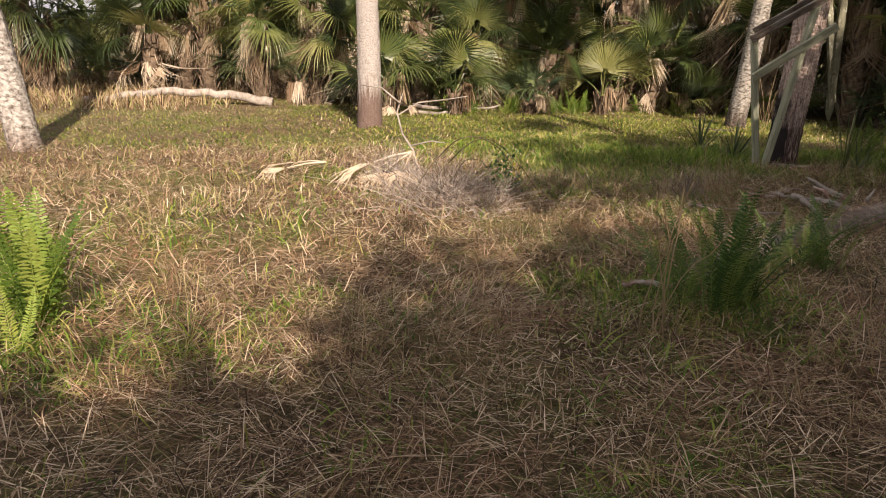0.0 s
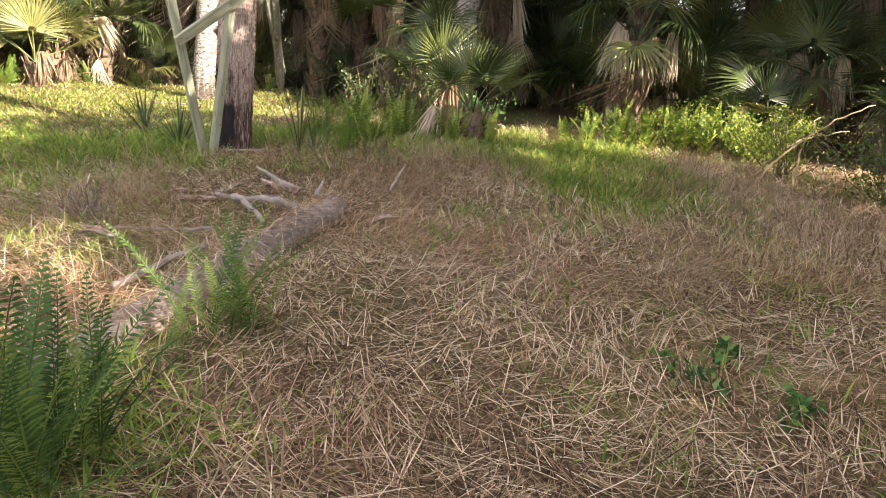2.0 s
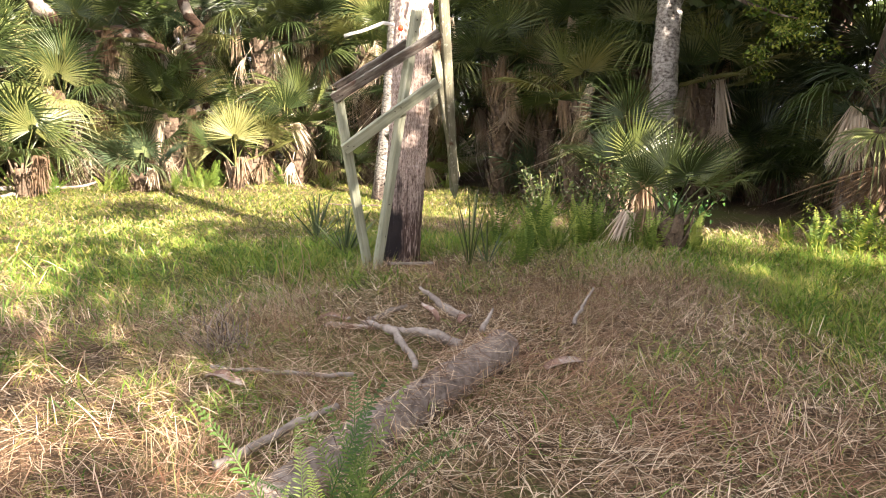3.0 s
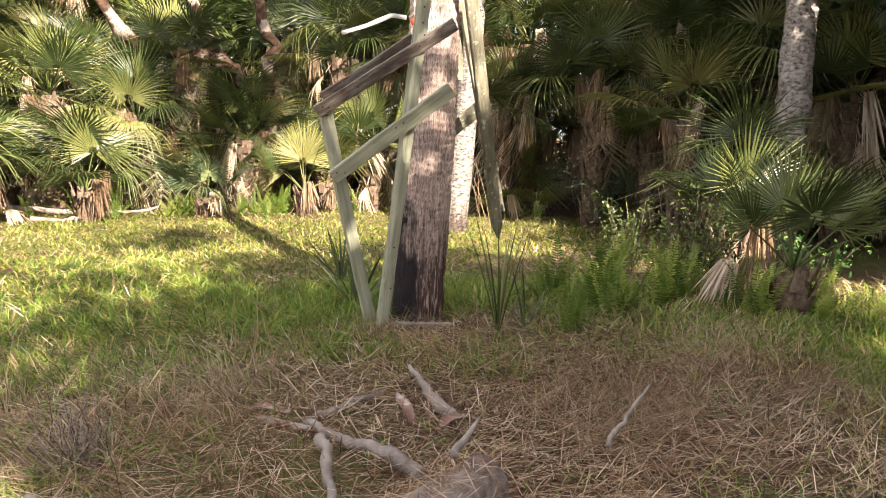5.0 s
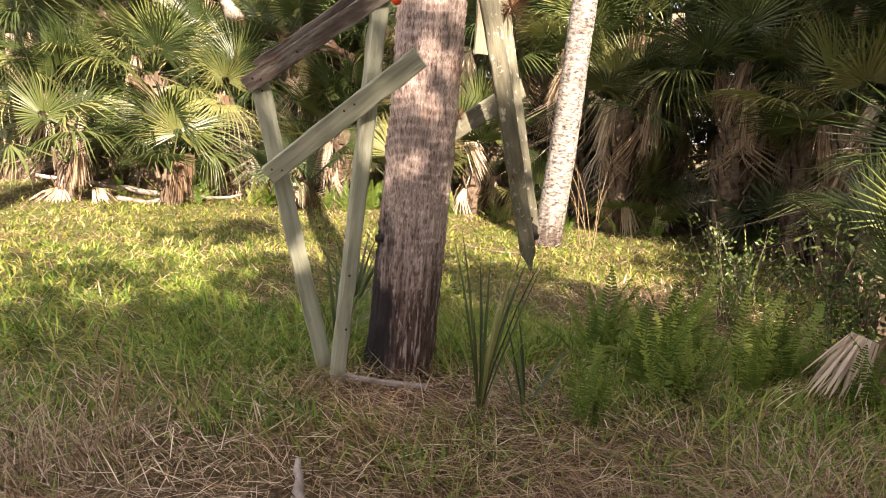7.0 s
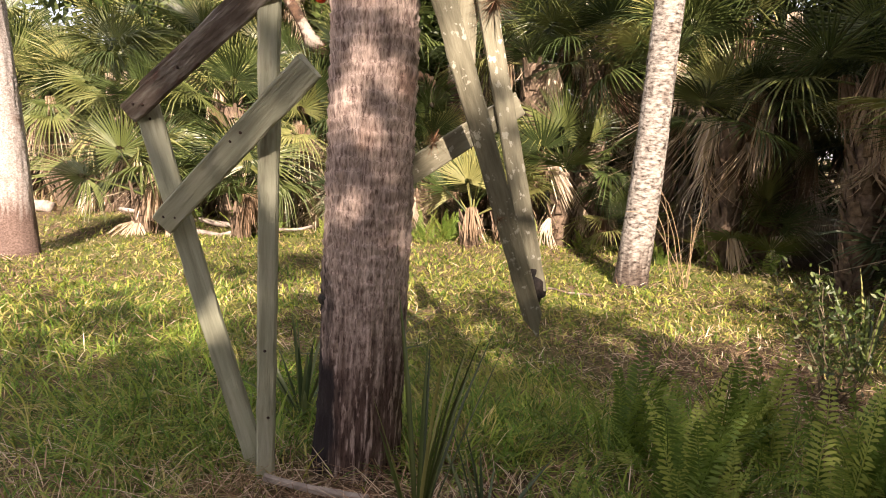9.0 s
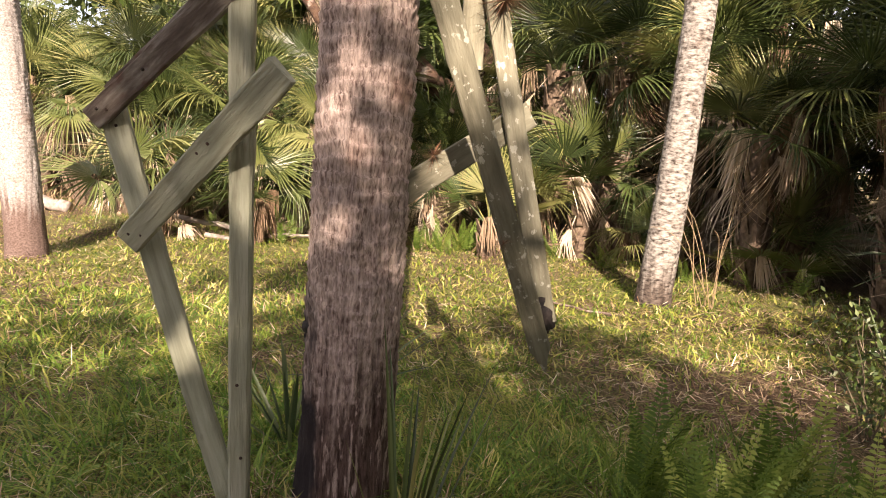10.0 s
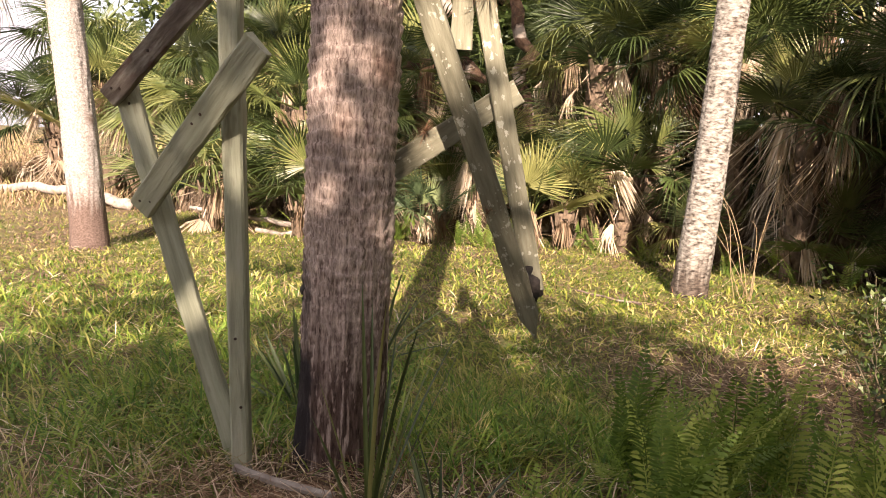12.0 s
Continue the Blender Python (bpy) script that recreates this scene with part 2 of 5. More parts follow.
M_DARK_BOARD = material("rotting_dark_board", [(0.25, (0.035, 0.026, 0.022)), (0.45, (0.13, 0.105, 0.085)), (0.68, (0.38, 0.36, 0.31))], 0.9, scale=(16, 16, 3), bump=0.012, bump_scale=(50, 50, 8), dirt=((6, 6, 3), 0.5, 0.58, (0.09, 0.045, 0.033)))
M_CHAR = material("charred_wood", [(0.4, (0.012, 0.011, 0.010)), (0.7, (0.05, 0.04, 0.035))], 0.8, scale=(30, 30, 30), bump=0.01)
M_NAIL = material("rusty_nail", [(0.4, (0.03, 0.02, 0.018)), (0.7, (0.09, 0.05, 0.03))], 0.6)
M_WHITE = material("white_ribbon", [(0.3, (0.66, 0.66, 0.64)), (0.7, (0.82, 0.82, 0.80))], 0.6, through_light=0.3)
M_RED = material("orange_red_paint", [(0.3, (0.70, 0.06, 0.02)), (0.7, (0.85, 0.13, 0.04))], 0.6)
M_AIRPLANT = material("air_plant", [(0.2, (0.16, 0.075, 0.045)), (0.6, (0.30, 0.17, 0.10)), (0.9, (0.38, 0.33, 0.20))], 0.8, by="island", through_light=0.2)
M_YELLOW = material("yellow_flower", [(0.3, (0.70, 0.50, 0.03)), (0.7, (0.85, 0.66, 0.06))], 0.6, through_light=0.3)


def trunk_material(name, pale, dark, foot, foot_to, char=0.0, grain=(60, 60, 9), cut=0.0):
    """Palm bark: upright fissures, fine rings, a darker stained foot and a burnt flank."""
    m = material(name, [(0.36 + cut, dark), (0.5 + cut, tuple(0.55 * a + 0.45 * b for a, b in zip(pale, dark))), (0.62 + cut, pale)], 0.9, scale=grain, detail=8, bump=0.010, bump_scale=(grain[0] * 1.3, grain[1] * 1.3, grain[2] * 2.2))
    n, l = m.node_tree.nodes, m.node_tree.links
    b = n["Principled BSDF"]
    base = b.inputs["Base Color"].links[0].from_socket
    co = n.new("ShaderNodeTexCoord")
    sep = n.new("ShaderNodeSeparateXYZ")
    l.new(co.outputs["Object"], sep.inputs[0])
    blot = n.new("ShaderNodeTexNoise")
    blot.inputs["Scale"].default_value, blot.inputs["Detail"].default_value = 3.5, 6.0
    l.new(co.outputs["Object"], blot.inputs["Vector"])
    streak = n.new("ShaderNodeTexNoise")
    mp = n.new("ShaderNodeMapping")
    mp.inputs["Scale"].default_value = (20, 20, 1.5)
    l.new(co.outputs["Object"], mp.inputs["Vector"])
    l.new(mp.outputs["Vector"], streak.inputs["Vector"])
    streak.inputs["Scale"].default_value = 1.0
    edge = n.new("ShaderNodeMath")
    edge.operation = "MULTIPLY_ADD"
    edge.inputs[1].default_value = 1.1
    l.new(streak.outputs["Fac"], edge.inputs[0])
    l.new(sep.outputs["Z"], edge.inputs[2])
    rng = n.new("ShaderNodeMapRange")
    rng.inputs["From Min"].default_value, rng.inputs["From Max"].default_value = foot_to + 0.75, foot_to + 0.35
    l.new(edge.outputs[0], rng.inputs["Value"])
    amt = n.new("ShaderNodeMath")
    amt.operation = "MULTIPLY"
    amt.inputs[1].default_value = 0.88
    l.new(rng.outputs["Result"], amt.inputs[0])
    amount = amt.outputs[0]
    if char:
        # pale ridges stay between the dark fissures of the foot
        rm = n.new("ShaderNodeMapping")
        rm.inputs["Scale"].default_value = (52, 52, 4.5)
        l.new(co.outputs["Object"], rm.inputs["Vector"])
        ridge = n.new("ShaderNodeTexNoise")
        ridge.inputs["Scale"].default_value, ridge.inputs["Detail"].default_value = 1.0, 3.0
        l.new(rm.outputs["Vector"], ridge.inputs["Vector"])
        rr_ = n.new("ShaderNodeMapRange")
        rr_.inputs["From Min"].default_value, rr_.inputs["From Max"].default_value = 0.52, 0.60
        rr_.inputs["To Min"].default_value, rr_.inputs["To Max"].default_value = 1.0, 0.25
        l.new(ridge.outputs["Fac"], rr_.inputs["Value"])
        cut_ = n.new("ShaderNodeMath")
        cut_.operation = "MULTIPLY"
        l.new(amount, cut_.inputs[0])
        l.new(rr_.outputs["Result"], cut_.inputs[1])
        amount = cut_.outputs[0]
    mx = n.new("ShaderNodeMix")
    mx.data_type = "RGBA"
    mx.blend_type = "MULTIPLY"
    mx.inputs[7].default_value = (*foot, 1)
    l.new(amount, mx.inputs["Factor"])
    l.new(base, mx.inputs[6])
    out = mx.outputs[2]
    sp = n.new("ShaderNodeMapRange")
    sp.inputs["From Min"].default_value, sp.inputs["From Max"].default_value = 0.60, 0.72
    l.new(blot.outputs["Fac"], sp.inputs["Value"])
    mb = n.new("ShaderNodeMix")
    mb.data_type = "RGBA"
    mb.blend_type = "MULTIPLY"
    mb.inputs[7].default_value = (0.55, 0.47, 0.43, 1)
    l.new(sp.outputs["Result"], mb.inputs["Factor"])
    l.new(out, mb.inputs[6])
    out = mb.outputs[2]
    if char:
        side = n.new("ShaderNodeMath")
        side.operation = "MULTIPLY_ADD"
        side.inputs[1].default_value = 9.0
        l.new(sep.outputs["X"], side.inputs[0])
        l.new(edge.outputs[0], side.inputs[2])
        patch = n.new("ShaderNodeMath")
        patch.operation = "MULTIPLY_ADD"
        patch.inputs[1].default_value = 3.2
        l.new(blot.outputs["Fac"], patch.inputs[0])
        l.new(side.outputs[0], patch.inputs[2])
        cr = n.new("ShaderNodeMapRange")
        cr.inputs["From Min"].default_value, cr.inputs["From Max"].default_value = char + 1.85, char + 1.15
        l.new(patch.outputs[0], cr.inputs["Value"])
        mc = n.new("ShaderNodeMix")
        mc.data_type = "RGBA"
        mc.inputs[7].default_value = (0.025, 0.02, 0.022, 1)
        l.new(cr.outputs["Result"], mc.inputs["Factor"])
        l.new(out, mc.inputs[6])
        out = mc.outputs[2]
    l.new(out, b.inputs["Base Color"])
    return m


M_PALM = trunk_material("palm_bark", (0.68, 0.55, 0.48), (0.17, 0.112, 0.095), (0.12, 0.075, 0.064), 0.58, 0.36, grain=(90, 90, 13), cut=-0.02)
M_PALE = trunk_material("pale_palm_bark", (0.46, 0.43, 0.405), (0.22, 0.185, 0.165), (0.33, 0.22, 0.185), 0.70, grain=(50, 50, 60))
M_GREY = trunk_material("grey_mottled_bark", (0.46, 0.43, 0.395), (0.08, 0.065, 0.055), (0.5, 0.42, 0.38), 0.3, grain=(15, 15, 22), cut=-0.01)
M_LICHEN = trunk_material("lichened_bark", (0.39, 0.365, 0.325), (0.05, 0.038, 0.03), (0.22, 0.165, 0.14), 0.38, grain=(15, 15, 34), cut=-0.01)

# ---- the ground: one sheet to the horizon ----
def grid_line(lo, hi, step, far):
    inner = np.arange(lo, hi + step / 2, step)
    grow = np.cumsum(step * 1.25 ** np.arange(1, 60))
    grow = grow[grow < far]
    return np.concatenate([lo - grow[::-1], inner, hi + grow])


gx_, gy_ = grid_line(-12, 12, 0.2, 1500), grid_line(-4, 20, 0.2, 1500)
GX, GY = np.meshgrid(gx_, gy_)
GV = np.stack([GX.ravel(), GY.ravel(), ground_z(GX.ravel(), GY.ravel())], 1)
ni, nj = len(gx_), len(gy_)
ii, jj = np.meshgrid(np.arange(ni - 1), np.arange(nj - 1))
q0 = (jj * ni + ii).ravel()
GQ = np.stack([q0, q0 + 1, q0 + ni + 1, q0 + ni], 1)
me = mesh_arrays("ground", GV, GQ.ravel(), np.arange(len(GQ)) * 4)
me.polygons.foreach_set("use_smooth", [True] * len(me.polygons))
tagged(part("ground", me, M_SOIL), "uneven dry soil under matted straw and grass", "ground", kind="structure")

# ---- leaves that are shared by many plants ----
def fan_mesh(name, segs, spread, R, petiole, droop, tilt, seed, fold=0.35, ragged=0.08, wide=0.0155):
    """A fan leaf: a stalk along +x and folded blades that part towards their drooping tips."""
    r = np.random.default_rng(seed)
    v, f = tube([(0, 0, 0), (petiole * 0.5, 0, 0.02), (petiole, 0, 0)], [0.016, 0.012, 0.008], 4, cap=False)
    hub = np.array([petiole, 0, 0.0])
    ct, st = math.cos(radians(tilt)), math.sin(radians(tilt))
    step = 2 * spread / (segs - 1)
    for k in range(segs):
        a = radians(-spread + k * step + r.normal(0, 1.2))
        length = R * (0.66 + 0.34 * math.cos(a * 0.62)) * (1 + r.normal(0, ragged))
        d = droop * (1 + r.normal(0, 0.35))
        rows = []
        for s, w in ((0.10, 0.5), (0.38, 1.0), (0.70, 0.62), (1.0, 0.06)):
            rad = length * s
            half = min(radians(step) * 0.5 * length * 0.36, wide) * w if s > 0.2 else radians(step) * 0.5 * rad
            z = -d * length * max(0, s - 0.3) ** 2 * 1.9 + 0.05 * length * s
            c = np.array([math.cos(a) * rad, math.sin(a) * rad, z])
            side = np.array([-math.sin(a), math.cos(a), 0.0]) * half
            rows.append((c - side + (0, 0, half * fold), c - (0, 0, half * fold), c + side + (0, 0, half * fold)))
        b = len(v)
        for row in rows:
            for p in row:
                v.append((hub + (p[0] * ct + p[2] * st, p[1], -p[0] * st + p[2] * ct)).tolist())
        for i in range(3):
            o = b + i * 3
            f += [(o, o + 1, o + 4, o + 3), (o + 1, o + 2, o + 5, o + 4)]
    return mesh_of(name, v, f, smooth=False)


FANS = [fan_mesh("fan_leaf", 44, 125, 0.88, 0.75, 0.16 + 0.20 * k, -10 + 13 * k, 40 + k) for k in range(4)]
STIFF = [fan_mesh("stiff_fan_leaf", 32, 100, 0.74, 0.62, 0.03 + 0.06 * k, -14 + 9 * k, 60 + k, ragged=0.05) for k in range(3)]
DEADS = [fan_mesh("dead_fan_leaf", 22, 28 + 14 * k, 0.75, 0.55, 0.6 + 0.5 * k, 5, 80 + k, fold=0.9, ragged=0.2) for k in range(3)]
GREYFANS = [fan_mesh("grey_fan_leaf", 36, 115, 0.80, 0.70, 0.2 + 0.3 * k, -8 + 16 * k, 50 + k) for k in range(2)]
for meshes, mat_ in ((FANS, M_FROND), (STIFF, M_FROND), (DEADS, M_DEAD), (GREYFANS, M_FROND_BLUE)):
    for me in meshes:
        me.materials.append(mat_)


def skirt_mesh(seed, n=64, L=0.85):
    """A bundle of dead leaf strips hanging down, narrow and ragged at the ends."""
    r = np.random.default_rng(seed)
    v, f = [], []
    for k in range(n):
        a, d = r.uniform(0, 2 * math.pi), r.uniform(0.02, 0.17)
        x0, y0 = d * math.cos(a) * 0.5, d * math.sin(a) * 0.5
        x1, y1 = d * math.cos(a) + r.normal(0, 0.03), d * math.sin(a) + r.normal(0, 0.03)
        ln, w, t = L * r.uniform(0.55, 1.05), r.uniform(0.010, 0.022), r.uniform(0, math.pi)
        b = len(v)
        for q, ww in ((0.0, 0.5), (0.45, 1.0), (0.8, 0.7), (1.0, 0.1)):
            cx, cy, h = x0 + (x1 - x0) * q, y0 + (y1 - y0) * q, w * ww / 2
            tt = t + q * 0.8
            v += [(cx - h * math.cos(tt), cy - h * math.sin(tt), -ln * q), (cx + h * math.cos(tt), cy + h * math.sin(tt), -ln * q)]
        f += [(b + i, b + i + 1, b + i + 3, b + i + 2) for i in (0, 2, 4)]
    me = mesh_of("dead_skirt", v, f, smooth=False)
    me.materials.append(M_DEAD)
    return me


SKIRTS = [skirt_mesh(110 + k) for k in range(4)]


def boot_trunk(h, r, seed):
    """A palm trunk clad in the split stubs of old leaf stalks."""
    rr = np.random.default_rng(seed)
    core = mesh_of("palm_stem", *tube([(0, 0, -0.1), (0, 0, h * 0.5), (0, 0, h)], [r * 1.1, r, r * 0.9], 12, 0.15, seed))
    core.materials.append(M_BOOTS)
    pieces = []
    for i in range(int(h / 0.035)):
        a, z = i * 2.399, i * 0.035 + 0.02
        c, s = math.cos(a), math.sin(a)
        t = np.array([-s, c, 0])
        o = np.array([c * r, s * r, z])
        out = np.array([c, s, 0])
        L = 0.16 + rr.random() * 0.12
        w0, w1 = 0.055, 0.02
        top = o + out * (0.05 + 0.05 * rr.random()) + np.array([0, 0, L])
        vs = [o - t * w0, o + t * w0, o + t * w0 + out * 0.03, o - t * w0 + out * 0.03, top - t * w1, top + t * w1, top + t * w1 + out * 0.02, top - t * w1 + out * 0.02]
        pieces.append(([p.tolist() for p in vs], [(0, 1, 5, 4), (3, 7, 6, 2), (0, 4, 7, 3), (1, 2, 6, 5), (4, 5, 6, 7)]))
    me = mesh_of("boot_trunk", *joined(pieces), smooth=False)
    me.materials.append(M_BOOTS)
    return core, me


FARFANS = [fan_mesh("far_fan_leaf", 22, 118, 0.82, 0.75, 0.15 + 0.25 * k, -8 + 16 * k, 70 + k, wide=0.03) for k in range(3)]
for me in FARFANS:
    me.materials.append(M_FROND)
MIXED = FANS[:3] + STIFF
BOOTS = {h: boot_trunk(h, 0.17, int(h * 10)) for h in (0.5, 1.4, 2.6, 4.5)}


def crown(parent, top, n_live, n_dead, size, seed, meshes, low=-25, high=82, dead_meshes=None):
    """Leaves set round the top of a stem, the dead ones hanging."""
    r = np.random.default_rng(seed)
    for i in range(n_live):
        s = (i + 0.5) / n_live
        el = high + (low - high) * s ** 0.9 + r.normal(0, 7)
        az = i * 137.5 + r.normal(0, 14) + seed * 31
        part("fan_leaf", meshes[int(r.integers(len(meshes)))], None, parent, m=pose(*top) @ pose(0, 0, 0, 0, 0, az) @ pose(0, 0, 0, r.normal(0, 14), -el, 0) @ Matrix.Scale(size * r.uniform(0.85, 1.12), 4))
    for i in range(n_dead):
        el = -64 + r.normal(0, 14)
        part("dead_leaf", DEADS[int(r.integers(3))], None, parent, m=pose(top[0], top[1], top[2] - r.uniform(-0.1, 0.3) * min(1.0, top[2])) @ pose(0, 0, 0, 0, 0, i * 137.5 + r.normal(0, 25)) @ pose(0, 0, 0, r.normal(0, 25), -el, 0) @ Matrix.Scale(size * r.uniform(0.75, 1.05), 4))


def palm(x, y, h, n_live, n_dead, size, seed, meshes=FANS, lowest=12):
    key = min(BOOTS, key=lambda k: abs(k - h))
    low = h < 0.9
    name = "palmetto" if low else "cabbage_palm"
    label = "low fan palmetto with green and dead leaves at the clearing edge" if low else "cabbage palm with stubbed trunk, green fans and dead hanging leaves"
    t = thing(name, pose(x, y, gz(x, y) - 0.03, 0, 0, seed * 53 % 360), label, "palm", "palms round the clearing")
    size_ = Matrix.Diagonal((0.8 if low else 1, 0.8 if low else 1, h / key, 1))
    stem = part("trunk", BOOTS[key][0], None, t, m=size_)
    if meshes is not FARFANS:
        tagged(part("boot_cladding", BOOTS[key][1], None, stem), kind="stuff")
    crown(t, (0, 0, h), n_live, n_dead, size, seed, meshes, low=lowest if low else -8)
    if n_dead:
        r = np.random.default_rng(seed + 5000)
        for k in range(2 if low else 4):
            q = r.uniform(0, 2 * math.pi)
            d = r.uniform(0.22, 0.55)
            top = max(0.5, h + r.uniform(-0.05, 0.35))
            tagged(part("dead_skirt", SKIRTS[int(r.integers(4))], None, t, m=pose(d * math.cos(q), d * math.sin(q), top, r.normal(0, 9), r.normal(0, 9), math.degrees(q)) @ Matrix.Diagonal((1, 1, min(1.25, (top + 0.02) / 0.85) * r.uniform(0.7, 1.0), 1))), kind="stuff")
    return t


# ---- the jungle edge: rows of palms along the rim of the clearing ----
EDGE = [(-13.0, 23.0), (-8.2, 19.3), (-5, 17.8), (-2.5, 16.8), (0.2, 16.2), (2.0, 17.0), (4.4, 17.2), (6.6, 16.4), (8.6, 14.6), (10.4, 12.6), (13.0, 11.8)]
RIGHT = [(13.4, 8.7), (11.9, 7.6), (11.7, 5.8), (11.7, 3.6)]


def along(line, spacing, offset, seed):
    """Places along a line of corners, set back from it to its outer side."""
    r = np.random.default_rng(seed)
    P = np.array(line, float)
    seg = np.linalg.norm(np.diff(P, axis=0), axis=1)
    s, total, out = spacing * r.random(), seg.sum(), []
    while s < total:
        k = int(np.searchsorted(np.cumsum(seg), s))
        u = (s - (np.cumsum(seg)[k] - seg[k])) / seg[k]
        d = (P[k + 1] - P[k]) / seg[k]
        n = np.array([-d[1], d[0]])
        out.append(P[k] + (P[k + 1] - P[k]) * u + n * (offset + r.normal(0, 0.35)))
        s += spacing * r.uniform(0.7, 1.3)
    return out


seed_ = 100
for line, near in ((EDGE, 1), (RIGHT, 1)):
    for k, (spacing, offset, h0, h1, live, dead, size) in enumerate(((1.7, 0.3, 0.15, 0.6, 8, 4, 0.9), (1.35, 1.4, 0.7, 1.7, 13, 6, 0.92), (1.45, 2.8, 1.8, 3.4, 15, 7, 1.0), (1.9, 4.8, 3.0, 5.2, 14, 5, 1.3), (1.9, 6.6, 0.6, 5.5, 13, 3, 1.4), (1.9, 8.6, 0.6, 7.0, 13, 0, 1.6), (2.0, 10.8, 0.5, 8.0, 13, 0, 1.8))):
        for x, y in along(line, spacing, offset, seed_):
            seed_ += 1
            rr = np.random.default_rng(seed_)
            palm(x, y, rr.uniform(h0, h1), live, dead, size * rr.uniform(0.85, 1.1), seed_, FARFANS if k > 2 else GREYFANS if rr.random() < 0.2 else MIXED)

# palmettos that stand out: the bright one behind the stand, and two at the mouth of the dark path
palm(3.55, 16.1, 0.45, 9, 4, 0.95, 901, STIFF, 30)
palm(1.9, 16.0, 0.3, 7, 3, 0.8, 902, GREYFANS)
palm(0.2, 15.3, 0.5, 9, 5, 1.0, 903)
palm(-1.2, 15.0, 0.6, 10, 5, 1.0, 904)
palm(7.05, 8.15, 0.42, 8, 4, 0.85, 905, STIFF, 38)
palm(7.62, 9.75, 0.5, 8, 5, 0.85, 906, STIFF, 34)
palm(8.6, 10.9, 0.9, 9, 3, 0.85, 907)
palm(10.6, 8.5, 1.5, 9, 4, 1.0, 908)
# taller palms close up behind them, their crowns hanging over the rim
for k, (x, y, h) in enumerate(((-3.2, 17.4, 2.3), (-2.0, 16.7, 1.6), (-0.6, 16.6, 2.0), (0.7, 16.9, 1.5), (1.3, 17.6, 2.6), (2.5, 17.3, 1.3), (4.3, 17.5, 2.9), (4.9, 16.8, 1.2), (5.3, 17.7, 3.3), (6.3, 16.6, 2.7), (7.1, 15.7, 2.0), (7.7, 16.2, 3.2), (8.4, 14.6, 2.4), (9.3, 14.4, 3.1), (9.0, 12.9, 1.8), (10.2, 13.0, 2.5), (11.0, 12.0, 2.1), (11.6, 12.6, 3.0), (-4.6, 17.6, 1.8), (-6.1, 18.2, 2.3))):
    palm(x, y, h, 17, 5, 1.02, 970 + k, MIXED if k % 3 else FANS)


# ---- oaks ----
def leaf_cloud(centres, radius, n, size, seed):
    """Many small leaves scattered in clumps, as one mesh."""
    r = np.random.default_rng(seed)
    C = np.array(centres, float)[r.integers(len(centres), size=n)]
    d = r.normal(0, 1, (n, 3))
    d /= np.linalg.norm(d, axis=1)[:, None]
    p = C + d * (radius * r.random(n) ** 0.5)[:, None] * (1, 1, 0.7)
    a = r.normal(0, 1, (n, 3))
    a /= np.linalg.norm(a, axis=1)[:, None]
    b = np.cross(a, r.normal(0, 1, (n, 3)))
    b /= np.linalg.norm(b, axis=1)[:, None]
    s = size * r.uniform(0.6, 1.3, n)[:, None]
    V = np.stack([p - a * s, p + b * s * 0.42, p + a * s, p - b * s * 0.42], 1).reshape(-1, 3)
    return V, np.arange(4 * n), np.arange(n) * 4


def oak(x, y, h, R, seed, leaves=9000):
    r = np.random.default_rng(seed)
    t = thing("live_oak", pose(x, y, gz(x, y) - 0.05), "live oak with rough grey bark and a dense dark green crown", "tree", "oaks round the clearing")
    part("trunk", mesh_of("oak_trunk", *tube(bent((0, 0, -0.1), (r.normal(0, 0.3), r.normal(0, 0.3), h * 0.55), 9, 0.05, seed), np.linspace(0.30, 0.20, 9), 14, 0.12, seed)), M_OAKBARK, t)
    centres = []
    for k in range(7):
        az = k * 0.9 + r.normal(0, 0.2)
        end = (math.cos(az) * R * 0.75, math.sin(az) * R * 0.75, h * r.uniform(0.62, 1.0))
        part("limb", mesh_of("oak_limb", *tube(bent((0, 0, h * 0.5), end, 8, 0.10, seed + k), np.linspace(0.15, 0.04, 8), 8, 0.12, seed)), M_OAKBARK, t)
        for j in range(7):
            centres.append(np.array(end) * (0.75 + 0.3 * r.random()) + r.normal(0, R * 0.22, 3))
    centres += [np.array([0, 0, h]) + r.normal(0, R * 0.35, 3) for _ in range(12)]
    part("crown", mesh_arrays("oak_crown", *leaf_cloud(centres, R * 0.26, leaves, 0.16, seed)), M_OAKLEAF, t)
    return t


# unseen oaks added behind the walker, set where their shade covers the foreground
shade_oak = oak(7.0, -2.9, 8.0, 3.4, 11, 6200)
copy_thing(shade_oak, pose(9.3, -6.0, 0, 0, 0, 70))
copy_thing(shade_oak, pose(4.6, -10.0, 0, 0, 0, 170))
copy_thing(shade_oak, pose(6.55, -7.8, 0, 0, 0, 140))
copy_thing(shade_oak, pose(7.6, -9.6, 0, 0, 0, 210))
copy_thing(shade_oak, pose(0.6, -12.6, 0, 0, 0, 20))
copy_thing(shade_oak, pose(-4.5, -14.0, 0, 0, 0, 300))
# the next five are added on the right, to keep sun off that rim
copy_thing(shade_oak, pose(16.5, -1.5, 0, 0, 0, 100))
copy_thing(shade_oak, pose(16.5, 3.5, 0, 0, 0, 190))
copy_thing(shade_oak, pose(11.4, 9.3, 0, 0, 0, 250))
copy_thing(shade_oak, pose(12.4, 5.2, 0, 0, 0, 330))
copy_thing(shade_oak, pose(13.6, 3.4, 0, 0, 0, 15))
copy_thing(shade_oak, pose(8.7, -4.3, 0, 0, 0, 120))
